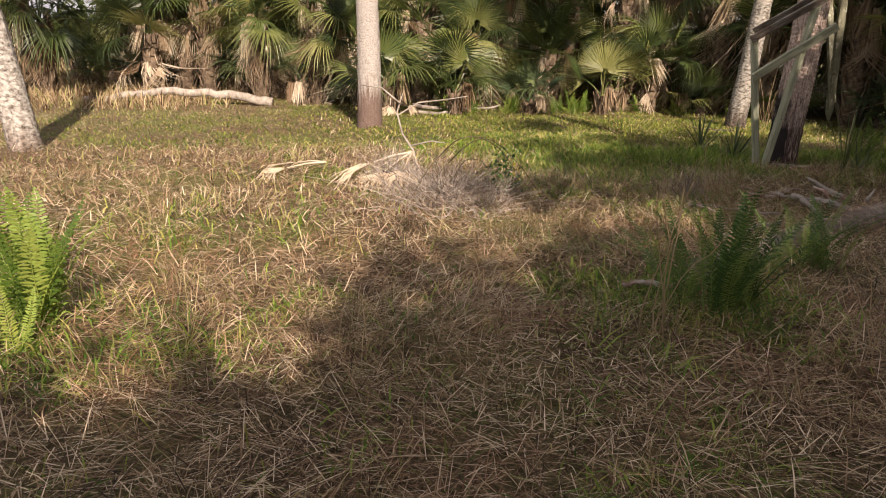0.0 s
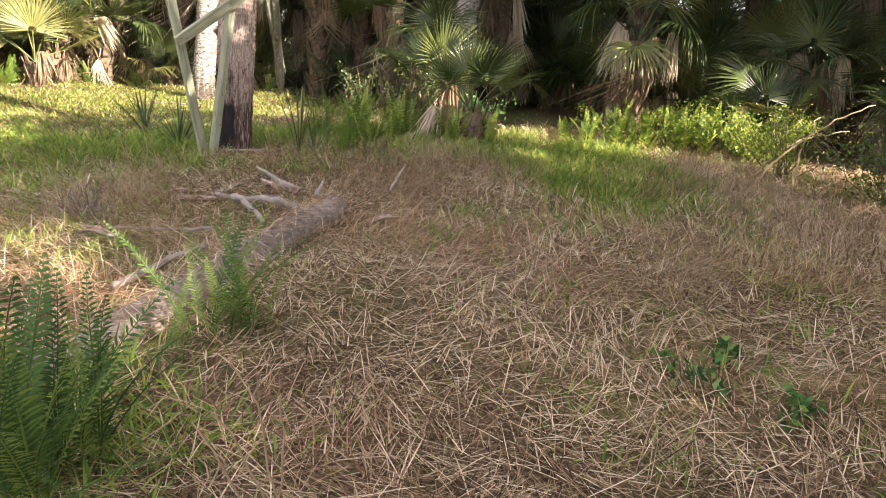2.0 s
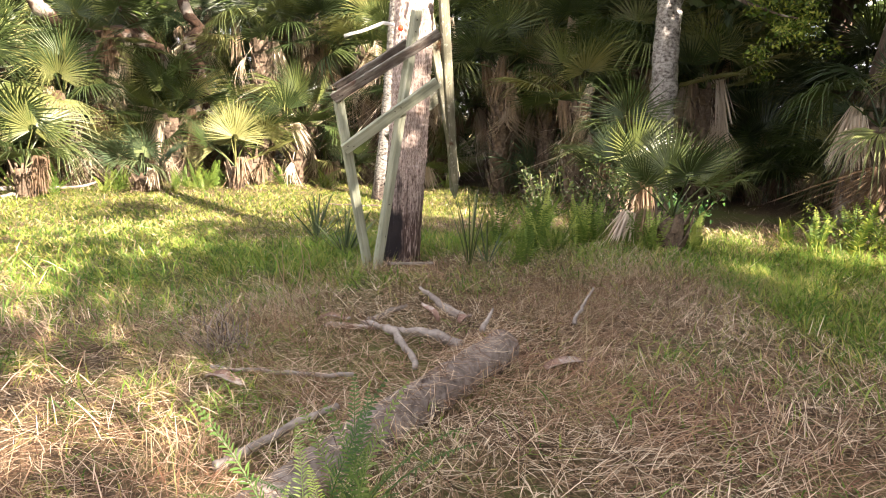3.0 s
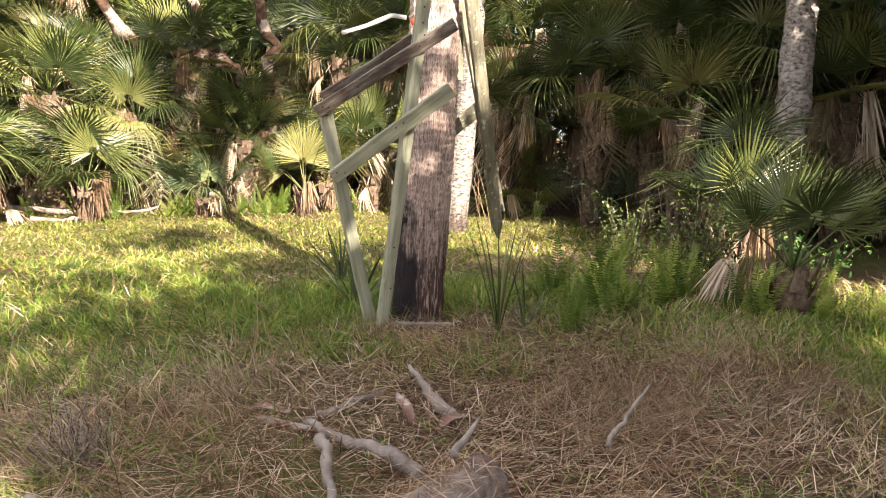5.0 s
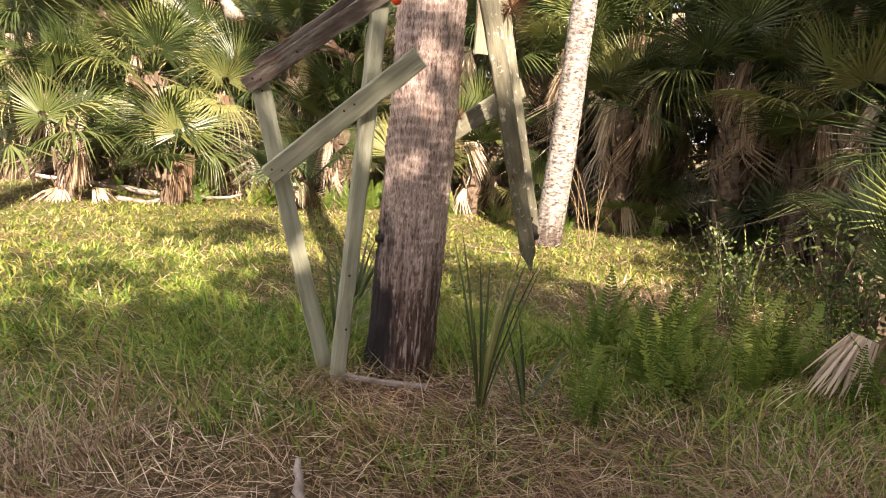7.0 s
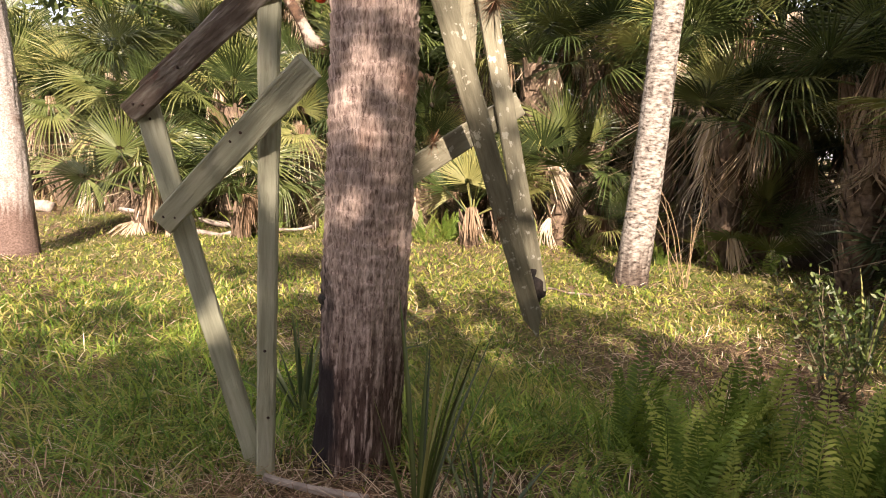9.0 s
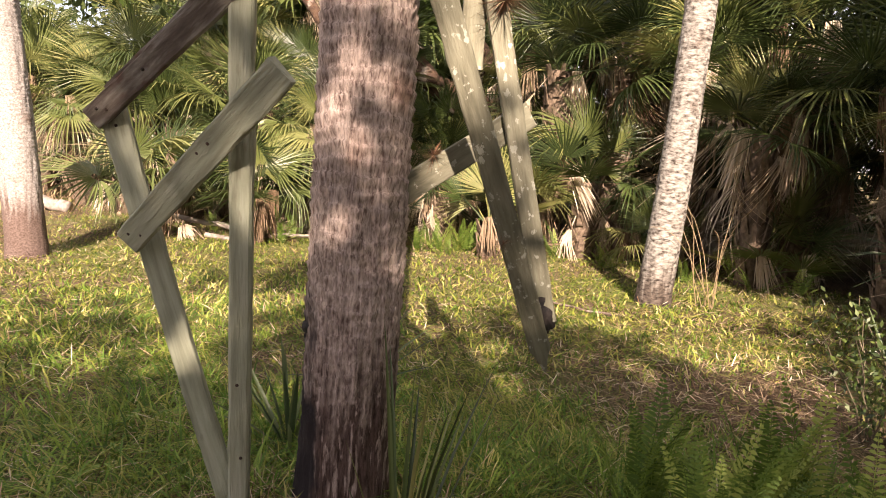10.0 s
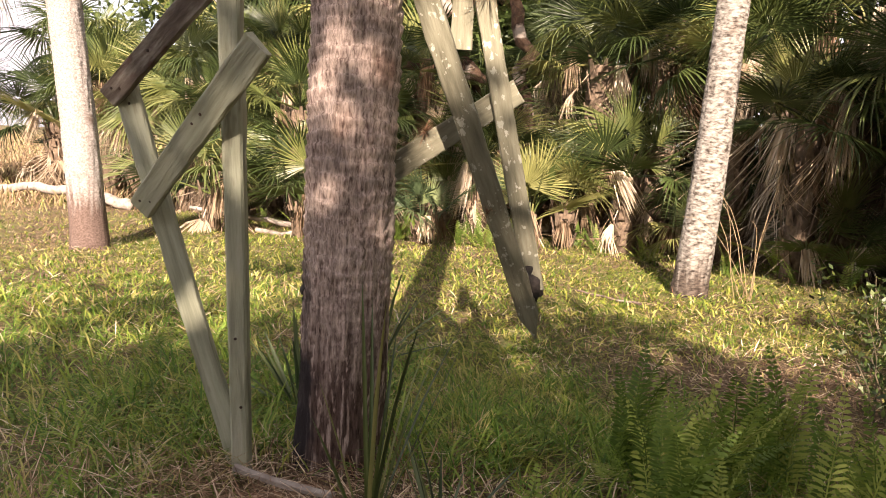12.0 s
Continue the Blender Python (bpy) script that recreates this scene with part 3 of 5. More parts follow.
# unseen palms added close behind the start of the walk, to shade the nearest ground
for k, (x, y, h) in enumerate(((-3.2, -2.2, 1.9), (-1.4, -2.7, 2.2), (0.4, -2.4, 2.0), (2.2, -2.9, 2.6), (4.0, -2.2, 2.4), (5.6, -1.4, 2.4), (7.2, -0.4, 2.8), (1.2, -4.2, 3.2), (-2.4, -4.4, 3.0))):
    palm(x, y, h, 10, 4, 1.2, 960 + k)
# palms that close the rim towards the open field
for k, (x, y, h) in enumerate(((-9.8, 17.4, 1.8), (-10.6, 17.2, 3.4), (-11.6, 17.8, 4.4), (-12.6, 18.8, 3.6), (-11.0, 18.8, 5.0))):
    palm(x, y, h, 16, 5, 1.1, 995 + k)
# oaks over the palms
deep = oak(11.8, 14.8, 8.5, 3.6, 12, 12000)
for x, y, a in ((16.5, 13.5, 40), (7.5, 20.5, 90), (2.6, 24.0, 200), (-2.5, 22.5, 290), (11.5, 19.5, 10), (15.5, 9.5, 150), (-5.0, 27.5, 60)):
    copy_thing(deep, pose(x, y, 0, 0, 0, a))

# palms that close the end of the dark path
for k, (x, y, h) in enumerate(((-7.5, 18.1, 1.6), (-6.9, 18.9, 2.6), (-8.0, 19.4, 3.2), (12.5, 12.1, 0.4), (13.2, 11.2, 0.5), (14.5, 13.5, 1.6), (15.5, 15.0, 2.6), (17.0, 15.0, 2.2), (16.0, 16.6, 3.4), (13.3, 13.4, 1.0), (5.0, 22.4, 2.4), (4.1, 21.3, 1.8), (6.1, 23.8, 3.4), (3.3, 23.0, 3.0), (13.6, 10.3, 0.4), (14.3, 9.6, 0.6), (14.6, 10.9, 0.9), (15.5, 10.6, 1.2), (16.6, 9.4, 2.0), (17.0, 11.6, 2.8), (15.0, 12.0, 2.2), (18.5, 10.2, 4.0))):
    palm(x, y, h, 13, 6, 1.2, 930 + k)

# far woods that close the view
centres = []
rw = np.random.default_rng(5)
for _ in range(620):
    u = rw.random()
    ang = radians(-33 + 161 * u)
    rad = 24 + rw.random() * 8
    centres.append((2 + math.sin(ang) * rad, 4 + math.cos(ang) * rad, rw.random() ** 1.4 * 13))
tagged(part("far_woods", mesh_arrays("far_woods", *leaf_cloud(centres, 2.0, 115000, 0.2, 6)), M_WOODS), "dense dark woodland foliage behind the palms", "woods", kind="stuff")

# low treeline far beyond the open field
far = [(-155 + 4.0 * i + rw.normal(0, 2), 150 + rw.normal(0, 12), abs(rw.normal(0, 3.0))) for i in range(40)]
tagged(part("far_treeline", mesh_arrays("far_treeline", *leaf_cloud(far, 4.5, 9000, 1.2, 9)), M_WOODS), "low hazy line of trees beyond the open field", "woods", kind="stuff")

# a sprawling oak with bare crooked limbs behind the palms
t = thing("sprawling_oak", pose(3.42, 17.7, gz(3.42, 17.7)), "old oak with crooked sprawling limbs and pale peeling bark", "tree")
for k, (pts, r0, r1) in enumerate(((((0, 0, -0.2), (-0.2, 0, 1.2), (-0.6, 0, 2.2), (-1.3, 0, 2.8)), 0.30, 0.24), (((-1.3, 0, 2.8), (-2.2, 0, 3.2), (-3.4, 0, 3.3), (-4.7, 0, 4.7), (-6.0, 0.2, 6.6)), 0.22, 0.10), (((-1.5, 0, 2.9), (-2.0, 0, 3.7), (-2.4, 0, 4.7), (-2.6, 0.3, 6.6)), 0.16, 0.08), (((-0.6, 0, 2.2), (-0.5, 0, 3.5), (-0.9, 0, 4.6), (-0.2, 0, 6.8)), 0.20, 0.09))):
    P = np.array(pts) * 0.8 + (0, 0, 0.28)
    fine = np.concatenate([np.linspace(P[i], P[i + 1], 5)[:-1] for i in range(len(P) - 1)] + [P[-1:]])
    fine[1:-1] += np.random.default_rng(k).normal(0, 0.04, fine[1:-1].shape)
    part("limb" if k else "trunk", mesh_of("limb", *tube(fine, np.linspace(r0, r1, len(fine)) * 0.8, 14, 0.35, k, fine=6.0)), M_MOSS, t)


# ---- the three clean palm trunks of the clearing ----
def clean_trunk(p0, p1, height, r0, r1, seed, segs=64, ring=0.018, amp=0.012, flare=0.1, teeth=0.75):
    """A palm trunk without stubs: fissured upright, with ragged fine rings, standing at p0 and passing p1."""
    p0, p1 = np.array(p0, float), np.array(p1, float)
    d = (p1 - p0) / (p1[2] - p0[2])
    z = np.concatenate([np.arange(-0.15, 3.4, ring), np.linspace(3.4, height, 40)])
    a = np.arange(segs) * 2 * math.pi / segs
    Z, A = np.meshgrid(z, a, indexing="ij")
    r = r1 + (r0 - r1) * np.clip(1 - Z / 2.5, 0, 1) + flare * r0 * np.exp(-Z / 0.18)
    tooth = (Z / 0.052 + 0.9 * vnoise(A * 2.2, Z * 2, 0, seed)) % 1.0
    fiss = vnoise(np.cos(A) * 9, np.sin(A) * 9, Z * 5, seed + 1) - 0.5
    fine_ = vnoise(np.cos(A) * 18, np.sin(A) * 18, Z * 14, seed + 2) - 0.5
    r = r + amp * (teeth * tooth * np.clip(Z, 0.15, 1) + 1.3 * fiss + 0.9 * fine_) + 0.05 * r0 * (vnoise(np.cos(A), np.sin(A), Z * 0.8, seed + 3) - 0.5)
    X, Y = r * np.cos(A) + d[0] * Z + 0.02 * np.sin(Z * 1.1), r * np.sin(A) + d[1] * Z
    V = np.stack([X, Y, Z], 2).reshape(-1, 3)
    n0 = (np.arange(len(z) - 1)[:, None] * segs + np.arange(segs)[None]).ravel()
    n1 = (np.arange(len(z) - 1)[:, None] * segs + (np.arange(segs)[None] + 1) % segs).ravel()
    Q = np.stack([n0, n1, n1 + segs, n0 + segs], 1)
    return V, Q, (d[0] * height, d[1] * height, height)


def clean_palm(name, p0, p1, height, r0, r1, mat_, label, seed, **kw):
    t = thing(name, pose(*p0), label, "palm")
    V, Q, top = clean_trunk(p0, p1, height, r0, r1, seed, **kw)
    me = mesh_arrays("trunk", V, Q.ravel(), np.arange(len(Q)) * 4)
    me.polygons.foreach_set("use_smooth", [True] * len(me.polygons))
    part("trunk", me, mat_, t)
    crown(t, top, 18, 5, 1.3, seed, FANS, low=-50)
    return t


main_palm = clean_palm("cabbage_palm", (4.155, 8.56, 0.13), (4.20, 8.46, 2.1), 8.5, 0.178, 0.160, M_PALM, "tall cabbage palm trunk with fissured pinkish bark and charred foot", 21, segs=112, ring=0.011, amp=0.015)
clean_palm("cabbage_palm", (-1.39, 12.82, -0.03), (-1.42, 12.55, 2.94), 8.0, 0.215, 0.185, M_PALE, "pale smooth cabbage palm trunk with a brown stained foot", 22, amp=0.009, teeth=0.9)
clean_palm("cabbage_palm", (5.765, 13.95, -0.03), (5.90, 13.6, 3.1), 7.5, 0.19, 0.155, M_LICHEN, "slim palm trunk mottled with white lichen", 23, amp=0.009, teeth=0.15)
clean_palm("cabbage_palm", (-5.68, 9.35, -0.03), (-6.02, 9.35, 2.1), 8.0, 0.20, 0.185, M_GREY, "grey mottled palm trunk leaning over dry grass", 24, amp=0.010, teeth=0.3)
# the axe notch in the palm's flank: a near-black lump painted for its shaded hollow
v, f = tube([(-0.150, -0.015, 0.725), (-0.144, -0.06, 0.73), (-0.124, -0.096, 0.735), (-0.096, -0.127, 0.74), (-0.066, -0.148, 0.747)], [0.022, 0.027, 0.028, 0.024, 0.006], 10, 0.25, 3, fine=40)
part("notch", mesh_of("notch", v, f), M_CHAR, main_palm, "dark axe notch")

# a lichened oak trunk stands in front of the deep shade
t = thing("oak_trunk", pose(9.7, 11.6, gz(9.7, 11.6)), "upright oak trunk with pale lichen and rusty moss", "tree")
part("trunk", mesh_of("trunk", *tube(bent((0, 0, -0.1), (0.1, 0.2, 6.5), 60, 0.004, 8), np.linspace(0.23, 0.15, 60), 26, 0.22, 8, fine=13.0)), M_GREY, t)
limb = part("limb", mesh_of("limb", *tube(bent((0.05, 0, 3.6), (0.5, -2.0, 2.9), 10, 0.05, 18), np.linspace(0.05, 0.012, 10), 8, 0.1, 8)), M_OAKBARK, t)
spray = [np.array((0.5, -1.9, 2.95)) + np.random.default_rng(k).normal(0, 1, 3) * (0.45, 0.45, 0.28) for k in range(26)]
part("leaf_spray", mesh_arrays("leaf_spray", *leaf_cloud(spray, 0.22, 1900, 0.035, 77)), M_SHRUB, t, "sunlit olive spray of small oak leaves")


# ---- the broken wooden stand ----
def board(name, p0, p1, width, thick, facing, mat_, parent, seed, label="", nails=(), point=0.0):
    """A sawn board between two points, its wide face turned to 'facing', edges worn."""
    p0, p1, fc = Vector(p0), Vector(p1), Vector(facing)
    d = (p1 - p0)
    L = d.length
    d.normalize()
    nrm = (fc - d * fc.dot(d)).normalized()
    side = nrm.cross(d)
    r = np.random.default_rng(seed)
    n = max(6, int(L / 0.06))
    w, h, c = width / 2, thick / 2, min(width, thick) * 0.12
    sec = [(-w + c, -h), (w - c, -h), (w, -h + c), (w, h - c), (w - c, h), (-w + c, h), (-w, h - c), (-w, -h + c)]
    verts, faces = [], []
    bow = r.normal(0, 0.006)
    for i in range(n + 1):
        s = i / n
        k = 1.0
        if point and s * L < point:
            k = max(0.12, s * L / point)
        for a, b in sec:
            j = r.normal(0, 0.0012, 2)
            verts.append(((a * k + j[0] + bow * math.sin(s * math.pi)), b + j[1] + bow * math.sin(s * math.pi), s * L + (r.normal(0, 0.006) if i in (0, n) else 0)))
    for i in range(n):
        for j in range(8):
            k = (j + 1) % 8
            faces.append((i * 8 + j, i * 8 + k, (i + 1) * 8 + k, (i + 1) * 8 + j))
    faces += [tuple(range(7, -1, -1)), tuple(n * 8 + j for j in range(8))]
    m = Matrix((side, nrm, d)).transposed().to_4x4()
    m.translation = p0
    ob = part(name, mesh_of(name, verts, faces, smooth=False), mat_, parent, label, m)
    for u, z in nails:
        nv, nf = tube([(u * w, h - 0.002, z * L), (u * w, h + 0.002, z * L)], [0.0065, 0.0055], 8)
        part("nail", mesh_of("nail", nv, nf), M_NAIL, ob)
    return ob


S = Vector((3.83, 8.3, 0.12))
stand = thing("broken_wooden_stand", pose(*S), "broken stand of weathered greenish boards nailed up around a palm", "wooden stand")


def P(x, y, z):
    return Vector((x, y, z)) - S


FRONT = (0.35, -0.93, 0.0)
board("post", P(3.84, 8.30, 0.05), P(4.035, 7.90, 2.31), 0.072, 0.07, FRONT, M_BOARD, stand, 31, nails=((0.2, 0.93), (-0.4, 0.90), (0.3, 0.97), (0.1, 0.30), (-0.3, 0.17)))
board("leg", P(3.79, 8.36, 0.10), P(3.44, 8.12, 1.66), 0.085, 0.040, FRONT, M_BOARD, stand, 32, nails=((0.0, 0.95), (0.3, 0.98)))
board("brace", P(3.50, 8.13, 1.19), P(4.20, 7.83, 1.755), 0.094, 0.038, FRONT, M_BOARD, stand, 33, nails=((0.3, 0.05), (-0.4, 0.09), (0.1, 0.52), (0.45, 0.56), (-0.2, 0.68), (0.35, 0.62)))
board("crossbar", P(3.40, 8.09, 1.60), P(4.22, 7.86, 2.145), 0.078, 0.035, FRONT, M_DARK_BOARD, stand, 34, "dark rotting crossbar", nails=((0.3, 0.05), (-0.3, 0.08), (0.2, 0.75), (0.0, 0.3)))
board("backing_strip", P(3.44, 8.135, 1.69), P(3.98, 7.975, 2.06), 0.07, 0.03, FRONT, M_DARK_BOARD, stand, 35, "splintered strip behind the crossbar")
board("hanging_board", P(4.905, 8.985, 0.655), P(4.37, 8.16, 2.52), 0.092, 0.040, (0.25, -0.9, -0.3), M_LICHEN_BOARD, stand, 36, "lichen-spotted hanging board with pointed end", point=0.12)
hang = board("hanging_board", P(4.895, 8.935, 0.87), P(4.52, 8.88, 2.50), 0.085, 0.038, (0.3, -0.95, 0), M_LICHEN_BOARD, stand, 37, "grey hanging board with burnt end")
part("burnt_end", mesh_of("burnt_end", *tube(bent((0.004, 0.0, -0.05), (0.02, 0.0, 0.13), 9, 0.008, 4), [0.008, 0.03, 0.042, 0.046, 0.047, 0.045, 0.042, 0.036, 0.02], 10, 0.3, 5, fine=40)), M_CHAR, hang, "charred black end", Matrix.Diagonal((0.98, 0.58, 1, 1)))
board("back_brace", P(4.10, 8.76, 1.25), P(4.76, 8.97, 1.73), 0.11, 0.036, FRONT, M_LICHEN_BOARD, stand, 38, "mossy brace behind the palm")
board("short_board", P(4.505, 8.93, 1.90), P(4.50, 8.93, 2.60), 0.095, 0.032, FRONT, M_LICHEN_BOARD, stand, 39)
board("foot_stick", P(3.90, 8.16, 0.20), P(4.33, 8.14, 0.18), 0.03, 0.02, (0, 0, 1), M_GREYLOG, stand, 40)


def ribbon(name, pts, width, mat_, label, cat="ribbon"):
    """A strip of tape hanging along a path, slightly twisted and with thickness."""
    Q = np.array(pts, float)
    fine = np.concatenate([np.linspace(Q[i], Q[i + 1], 6)[:-1] for i in range(len(Q) - 1)] + [Q[-1:]])
    v, f = [], []
    for i, p in enumerate(fine):
        tw = 0.4 * math.sin(i * 0.7)
        for sx, sy in ((-1, -1), (1, -1), (1, 1), (-1, 1)):
            o = np.array([0.3 * sy * 0.003 + tw * sx * width * 0.3, sy * 0.0015, sx * width / 2])
            v.append((p - Q[0] + o).tolist())
    n = len(fine)
    for i in range(n - 1):
        for j in range(4):
            k = (j + 1) % 4
            f.append((i * 4 + j, i * 4 + k, i * 4 + 4 + k, i * 4 + 4 + j))
    f += [(3, 2, 1, 0), tuple((n - 1) * 4 + j for j in range(4))]
    ob = part(name, mesh_of(name, v, f), mat_, m=pose(*Q[0]))
    return tagged(ob, label, cat)


ribbon("flagging_ribbon", [(4.0, 8.33, 2.24), (3.90, 8.34, 2.25), (3.74, 8.38, 2.18), (3.58, 8.42, 2.13)], 0.028, M_WHITE, "white plastic flagging ribbon stirring beside the palm trunk")
ribbon("flagging_ribbon", [(4.16, 8.285, 2.62), (4.13, 8.285, 2.46), (4.10, 8.287, 2.33)], 0.035, M_WHITE, "white plastic strip tied round the palm trunk")
ribbon("flagging_ribbon", [(4.07, 8.29, 2.22), (4.04, 8.30, 2.14), (4.01, 8.30, 2.05)], 0.03, M_WHITE, "short white ribbon end hanging on the trunk")
for z in (2.215, 2.06):
    v, f = tube([(4.05, 8.315, z), (4.045, 8.295, z)], [0.026, 0.022], 12)
    part("paint_mark", mesh_of("paint_mark", (np.array(v) - (4.155, 8.56, 0.13)).tolist(), f), M_RED, main_palm, "orange-red paint mark")


def spiky(name, centre, n, length, width, mat_, label, cat, seed, up=0.3):
    """A ball or tuft of thin tapering leaves, as one thing with its blades in one mesh."""
    r = np.random.default_rng(seed)
    v, f = [], []
    for i in range(n):
        d = r.normal(0, 1, 3)
        d /= np.linalg.norm(d)
        d[2] = d[2] * (1 - up) + up
        d /= np.linalg.norm(d)
        s = np.cross(d, (0.3, 0.2, 1))
        s *= width / (2 * np.linalg.norm(s))
        L = length * r.uniform(0.6, 1.1)
        droop = np.array([0, 0, -0.18 * L])
        b = len(v)
        for q, w in ((0.02, 1), (0.5, 0.8), (0.8, 0.45)):
            p = d * L * q + droop * q * q
            v += [(p - s * w).tolist(), (p + s * w).tolist()]
        v.append((d * L + droop).tolist())
        f += [(b, b + 1, b + 3, b + 2), (b + 2, b + 3, b + 5, b + 4), (b + 4, b + 5, b + 6)]
    return tagged(part(name, mesh_of(name, v, f, smooth=False), mat_, m=pose(*centre)), label, cat)


spiky("air_plant", (4.64, 8.83, 2.15), 260, 0.17, 0.0022, M_AIRPLANT, "brown spiky air plant clinging to a hanging board", "air plant", 51)
spiky("air_plant", (4.40, 8.80, 1.54), 160, 0.09, 0.0018, M_AIRPLANT, "small reddish air plant on the back brace", "air plant", 52)
spiky("air_plant", (4.72, 8.70, 1.22), 120, 0.06, 0.0015, M_AIRPLANT, "tuft of dry air plant on the hanging board", "air plant", 53)


# ---- fallen wood ----
def lying(name, p0, p1, r0, r1, mat_, label, cat, seed, wobble=0.01, sag=0.0, segs=12, rough=0.12, n=24, **kw):
    p0, p1 = np.array(p0, float), np.array(p1, float)
    path = bent((0, 0, 0), p1 - p0, n, wobble, seed, sag)
    v, f = tube(path, np.linspace(r0, r1, n), segs, rough, seed, **kw)
    return tagged(part(name, mesh_of(name, v, f), mat_, m=pose(*p0)), label, cat)


log_ = lying("fallen_palm_log", (1.72, 4.42, 0.02), (3.98, 6.13, 0.075), 0.118, 0.118, M_LOG, "fallen rotting palm log half sunk in dry straw", "log", 61, 0.0012, segs=36, n=90, rough=0.085, fine=19.0)
lying("fallen_tree_trunk", (-8.6, 16.6, 0.05), (-4.1, 16.6, 0.08), 0.07, 0.11, M_GREYLOG, "bleached fallen tree trunk lying across the grass", "log", 62, 0.022, 0.20, segs=14, n=30)
lying("fallen_branch", (3.33, 6.48, 0.17), (3.32, 5.94, 0.10), 0.026, 0.017, M_GREYLOG, "broken bleached branch end with splintered tip", "branch", 63, 0.008, n=14, rough=0.3, fine=30.0)
lying("fallen_branch", (3.27, 6.78, 0.11), (3.72, 6.20, 0.10), 0.015, 0.034, M_GREYLOG, "curved grey branch thickening to a broken end", "branch", 64, 0.009, 0.05, n=20, rough=0.3, fine=30.0)
lying("dead_stick", (2.25, 6.25, 0.13), (2.95, 5.90, 0.12), 0.010, 0.014, M_GREYLOG, "thin grey stick lying in dry grass", "stick", 65, 0.006, n=12, segs=7)
lying("dead_stick", (2.17, 5.16, 0.11), (2.75, 5.47, 0.15), 0.024, 0.016, M_GREYLOG, "pale broken stick beside the log", "stick", 66, 0.005, n=12, segs=8)
lying("dead_stick", (4.55, 6.20, 0.16), (4.91, 6.51, 0.30), 0.014, 0.008, M_GREYLOG, "pale curved stick poking out of straw", "stick", 67, 0.006, n=12, segs=8)
lying("dead_stick", (3.84, 6.15, 0.2), (4.0, 6.32, 0.28), 0.02, 0.008, M_GREYLOG, "pale splinter leaning on the log end", "stick", 68, 0.003, n=8, segs=7)
lying("dead_stick", (3.05, 6.95, 0.08), (3.35, 6.70, 0.10), 0.022, 0.014, M_BARK, "reddish broken stick on the straw", "stick", 69, 0.004, n=8, segs=7)
lying("dead_stick", (1.10, 3.98, 0.12), (1.42, 3.90, 0.14), 0.014, 0.018, M_BARK, "brown stick hidden among dry grass", "stick", 70, 0.01, n=14, segs=7)
lying("dead_branch", (4.6, 13.2, 0.05), (5.3, 12.8, 0.06), 0.009, 0.014, M_OAKBARK, "small grey branch on sunlit grass", "branch", 71, 0.01, n=10, segs=7)
lying("dead_branch", (0.4, 16.2, 0.05), (-1.9, 15.4, 0.30), 0.05, 0.03, M_GREYLOG, "grey branch lying before the palms", "branch", 72, 0.02, n=14)
lying("dead_branch", (-0.6, 15.3, 0.05), (1.2, 15.6, 0.20), 0.04, 0.02, M_GREYLOG, "broken pale branch at the palms' feet", "branch", 73, 0.02, n=14)

for k, (p0, p1) in enumerate((((9.0, 5.45, 0.02), (10.5, 4.95, 0.95)), ((9.2, 5.1, 0.02), (10.2, 5.4, 0.75)), ((9.4, 5.7, 0.02), (10.6, 5.2, 0.6)))):
    lying("dead_branch", p0, p1, 0.014, 0.006, M_DRY, "thin yellow-brown dead stem arching from a shaded thicket", "branch", 76 + k, 0.02, 0.12, n=16, segs=6)


def bark_piece(x, y, L, W, az, tilt, seed, label):
    """A curled slab of fallen bark or leaf base."""
    r = np.random.default_rng(seed)
    v, f = [], []
    nu, nw = 12, 7
    for top in (0, 1):
        for i in range(nu):
            s = i / (nu - 1)
            w = W * (math.sin(math.pi * min(1, s * 0.9 + 0.1)) ** 0.6) * (1 + r.normal(0, 0.05))
            for j in range(nw):
                u = j / (nw - 1) - 0.5
                v.append((s * L, u * w, 0.35 * W * (u * 2) ** 2 * 0.4 + 0.02 * math.sin(s * 5) + (0.008 if top else 0) + r.normal(0, 0.0015)))
    for i in range(nu - 1):
        for j in range(nw - 1):
            a = i * nw + j
            f += [(a, a + nw, a + nw + 1, a + 1), tuple(nu * nw + k for k in (a, a + 1, a + nw + 1, a + nw))]
    rim = [j for j in range(nw)] + [i * nw + nw - 1 for i in range(1, nu)] + [(nu - 1) * nw + j for j in range(nw - 2, -1, -1)] + [i * nw for i in range(nu - 2, 0, -1)]
    for a, b in zip(rim, rim[1:] + rim[:1]):
        f.append((a, b, b + nu * nw, a + nu * nw))
    tagged(part("bark_piece", mesh_of("bark_piece", v, f), M_BARK, m=pose(x, y, gz(x, y) + 0.05, 0, -tilt, az)), label, "bark")


lying("fallen_branch", (3.86, 7.26, 0.20), (4.00, 6.76, 0.09), 0.012, 0.036, M_GREYLOG, "pale splintered branch with a pointed end in the straw", "branch", 74, 0.006, n=16, rough=0.3, fine=30.0)
lying("dead_stick", (3.28, 6.84, 0.09), (3.70, 7.11, 0.11), 0.022, 0.015, M_GREYLOG, "pale barkless stick lying in straw", "stick", 75, 0.006, n=14, segs=8, rough=0.25, fine=30.0)
bark_piece(4.08, 5.78, 0.38, 0.085, 8, 2, 81, "flat reddish slab of fallen bark on straw")
bark_piece(2.22, 6.12, 0.26, 0.07, -50, 6, 82, "curled reddish bark with a pale end")
bark_piece(3.77, 6.68, 0.24, 0.055, 100, 22, 84, "upright shard of orange-brown bark")
bark_piece(3.90, 6.62, 0.20, 0.06, 40, 6, 85, "reddish bark scrap beside the branch")
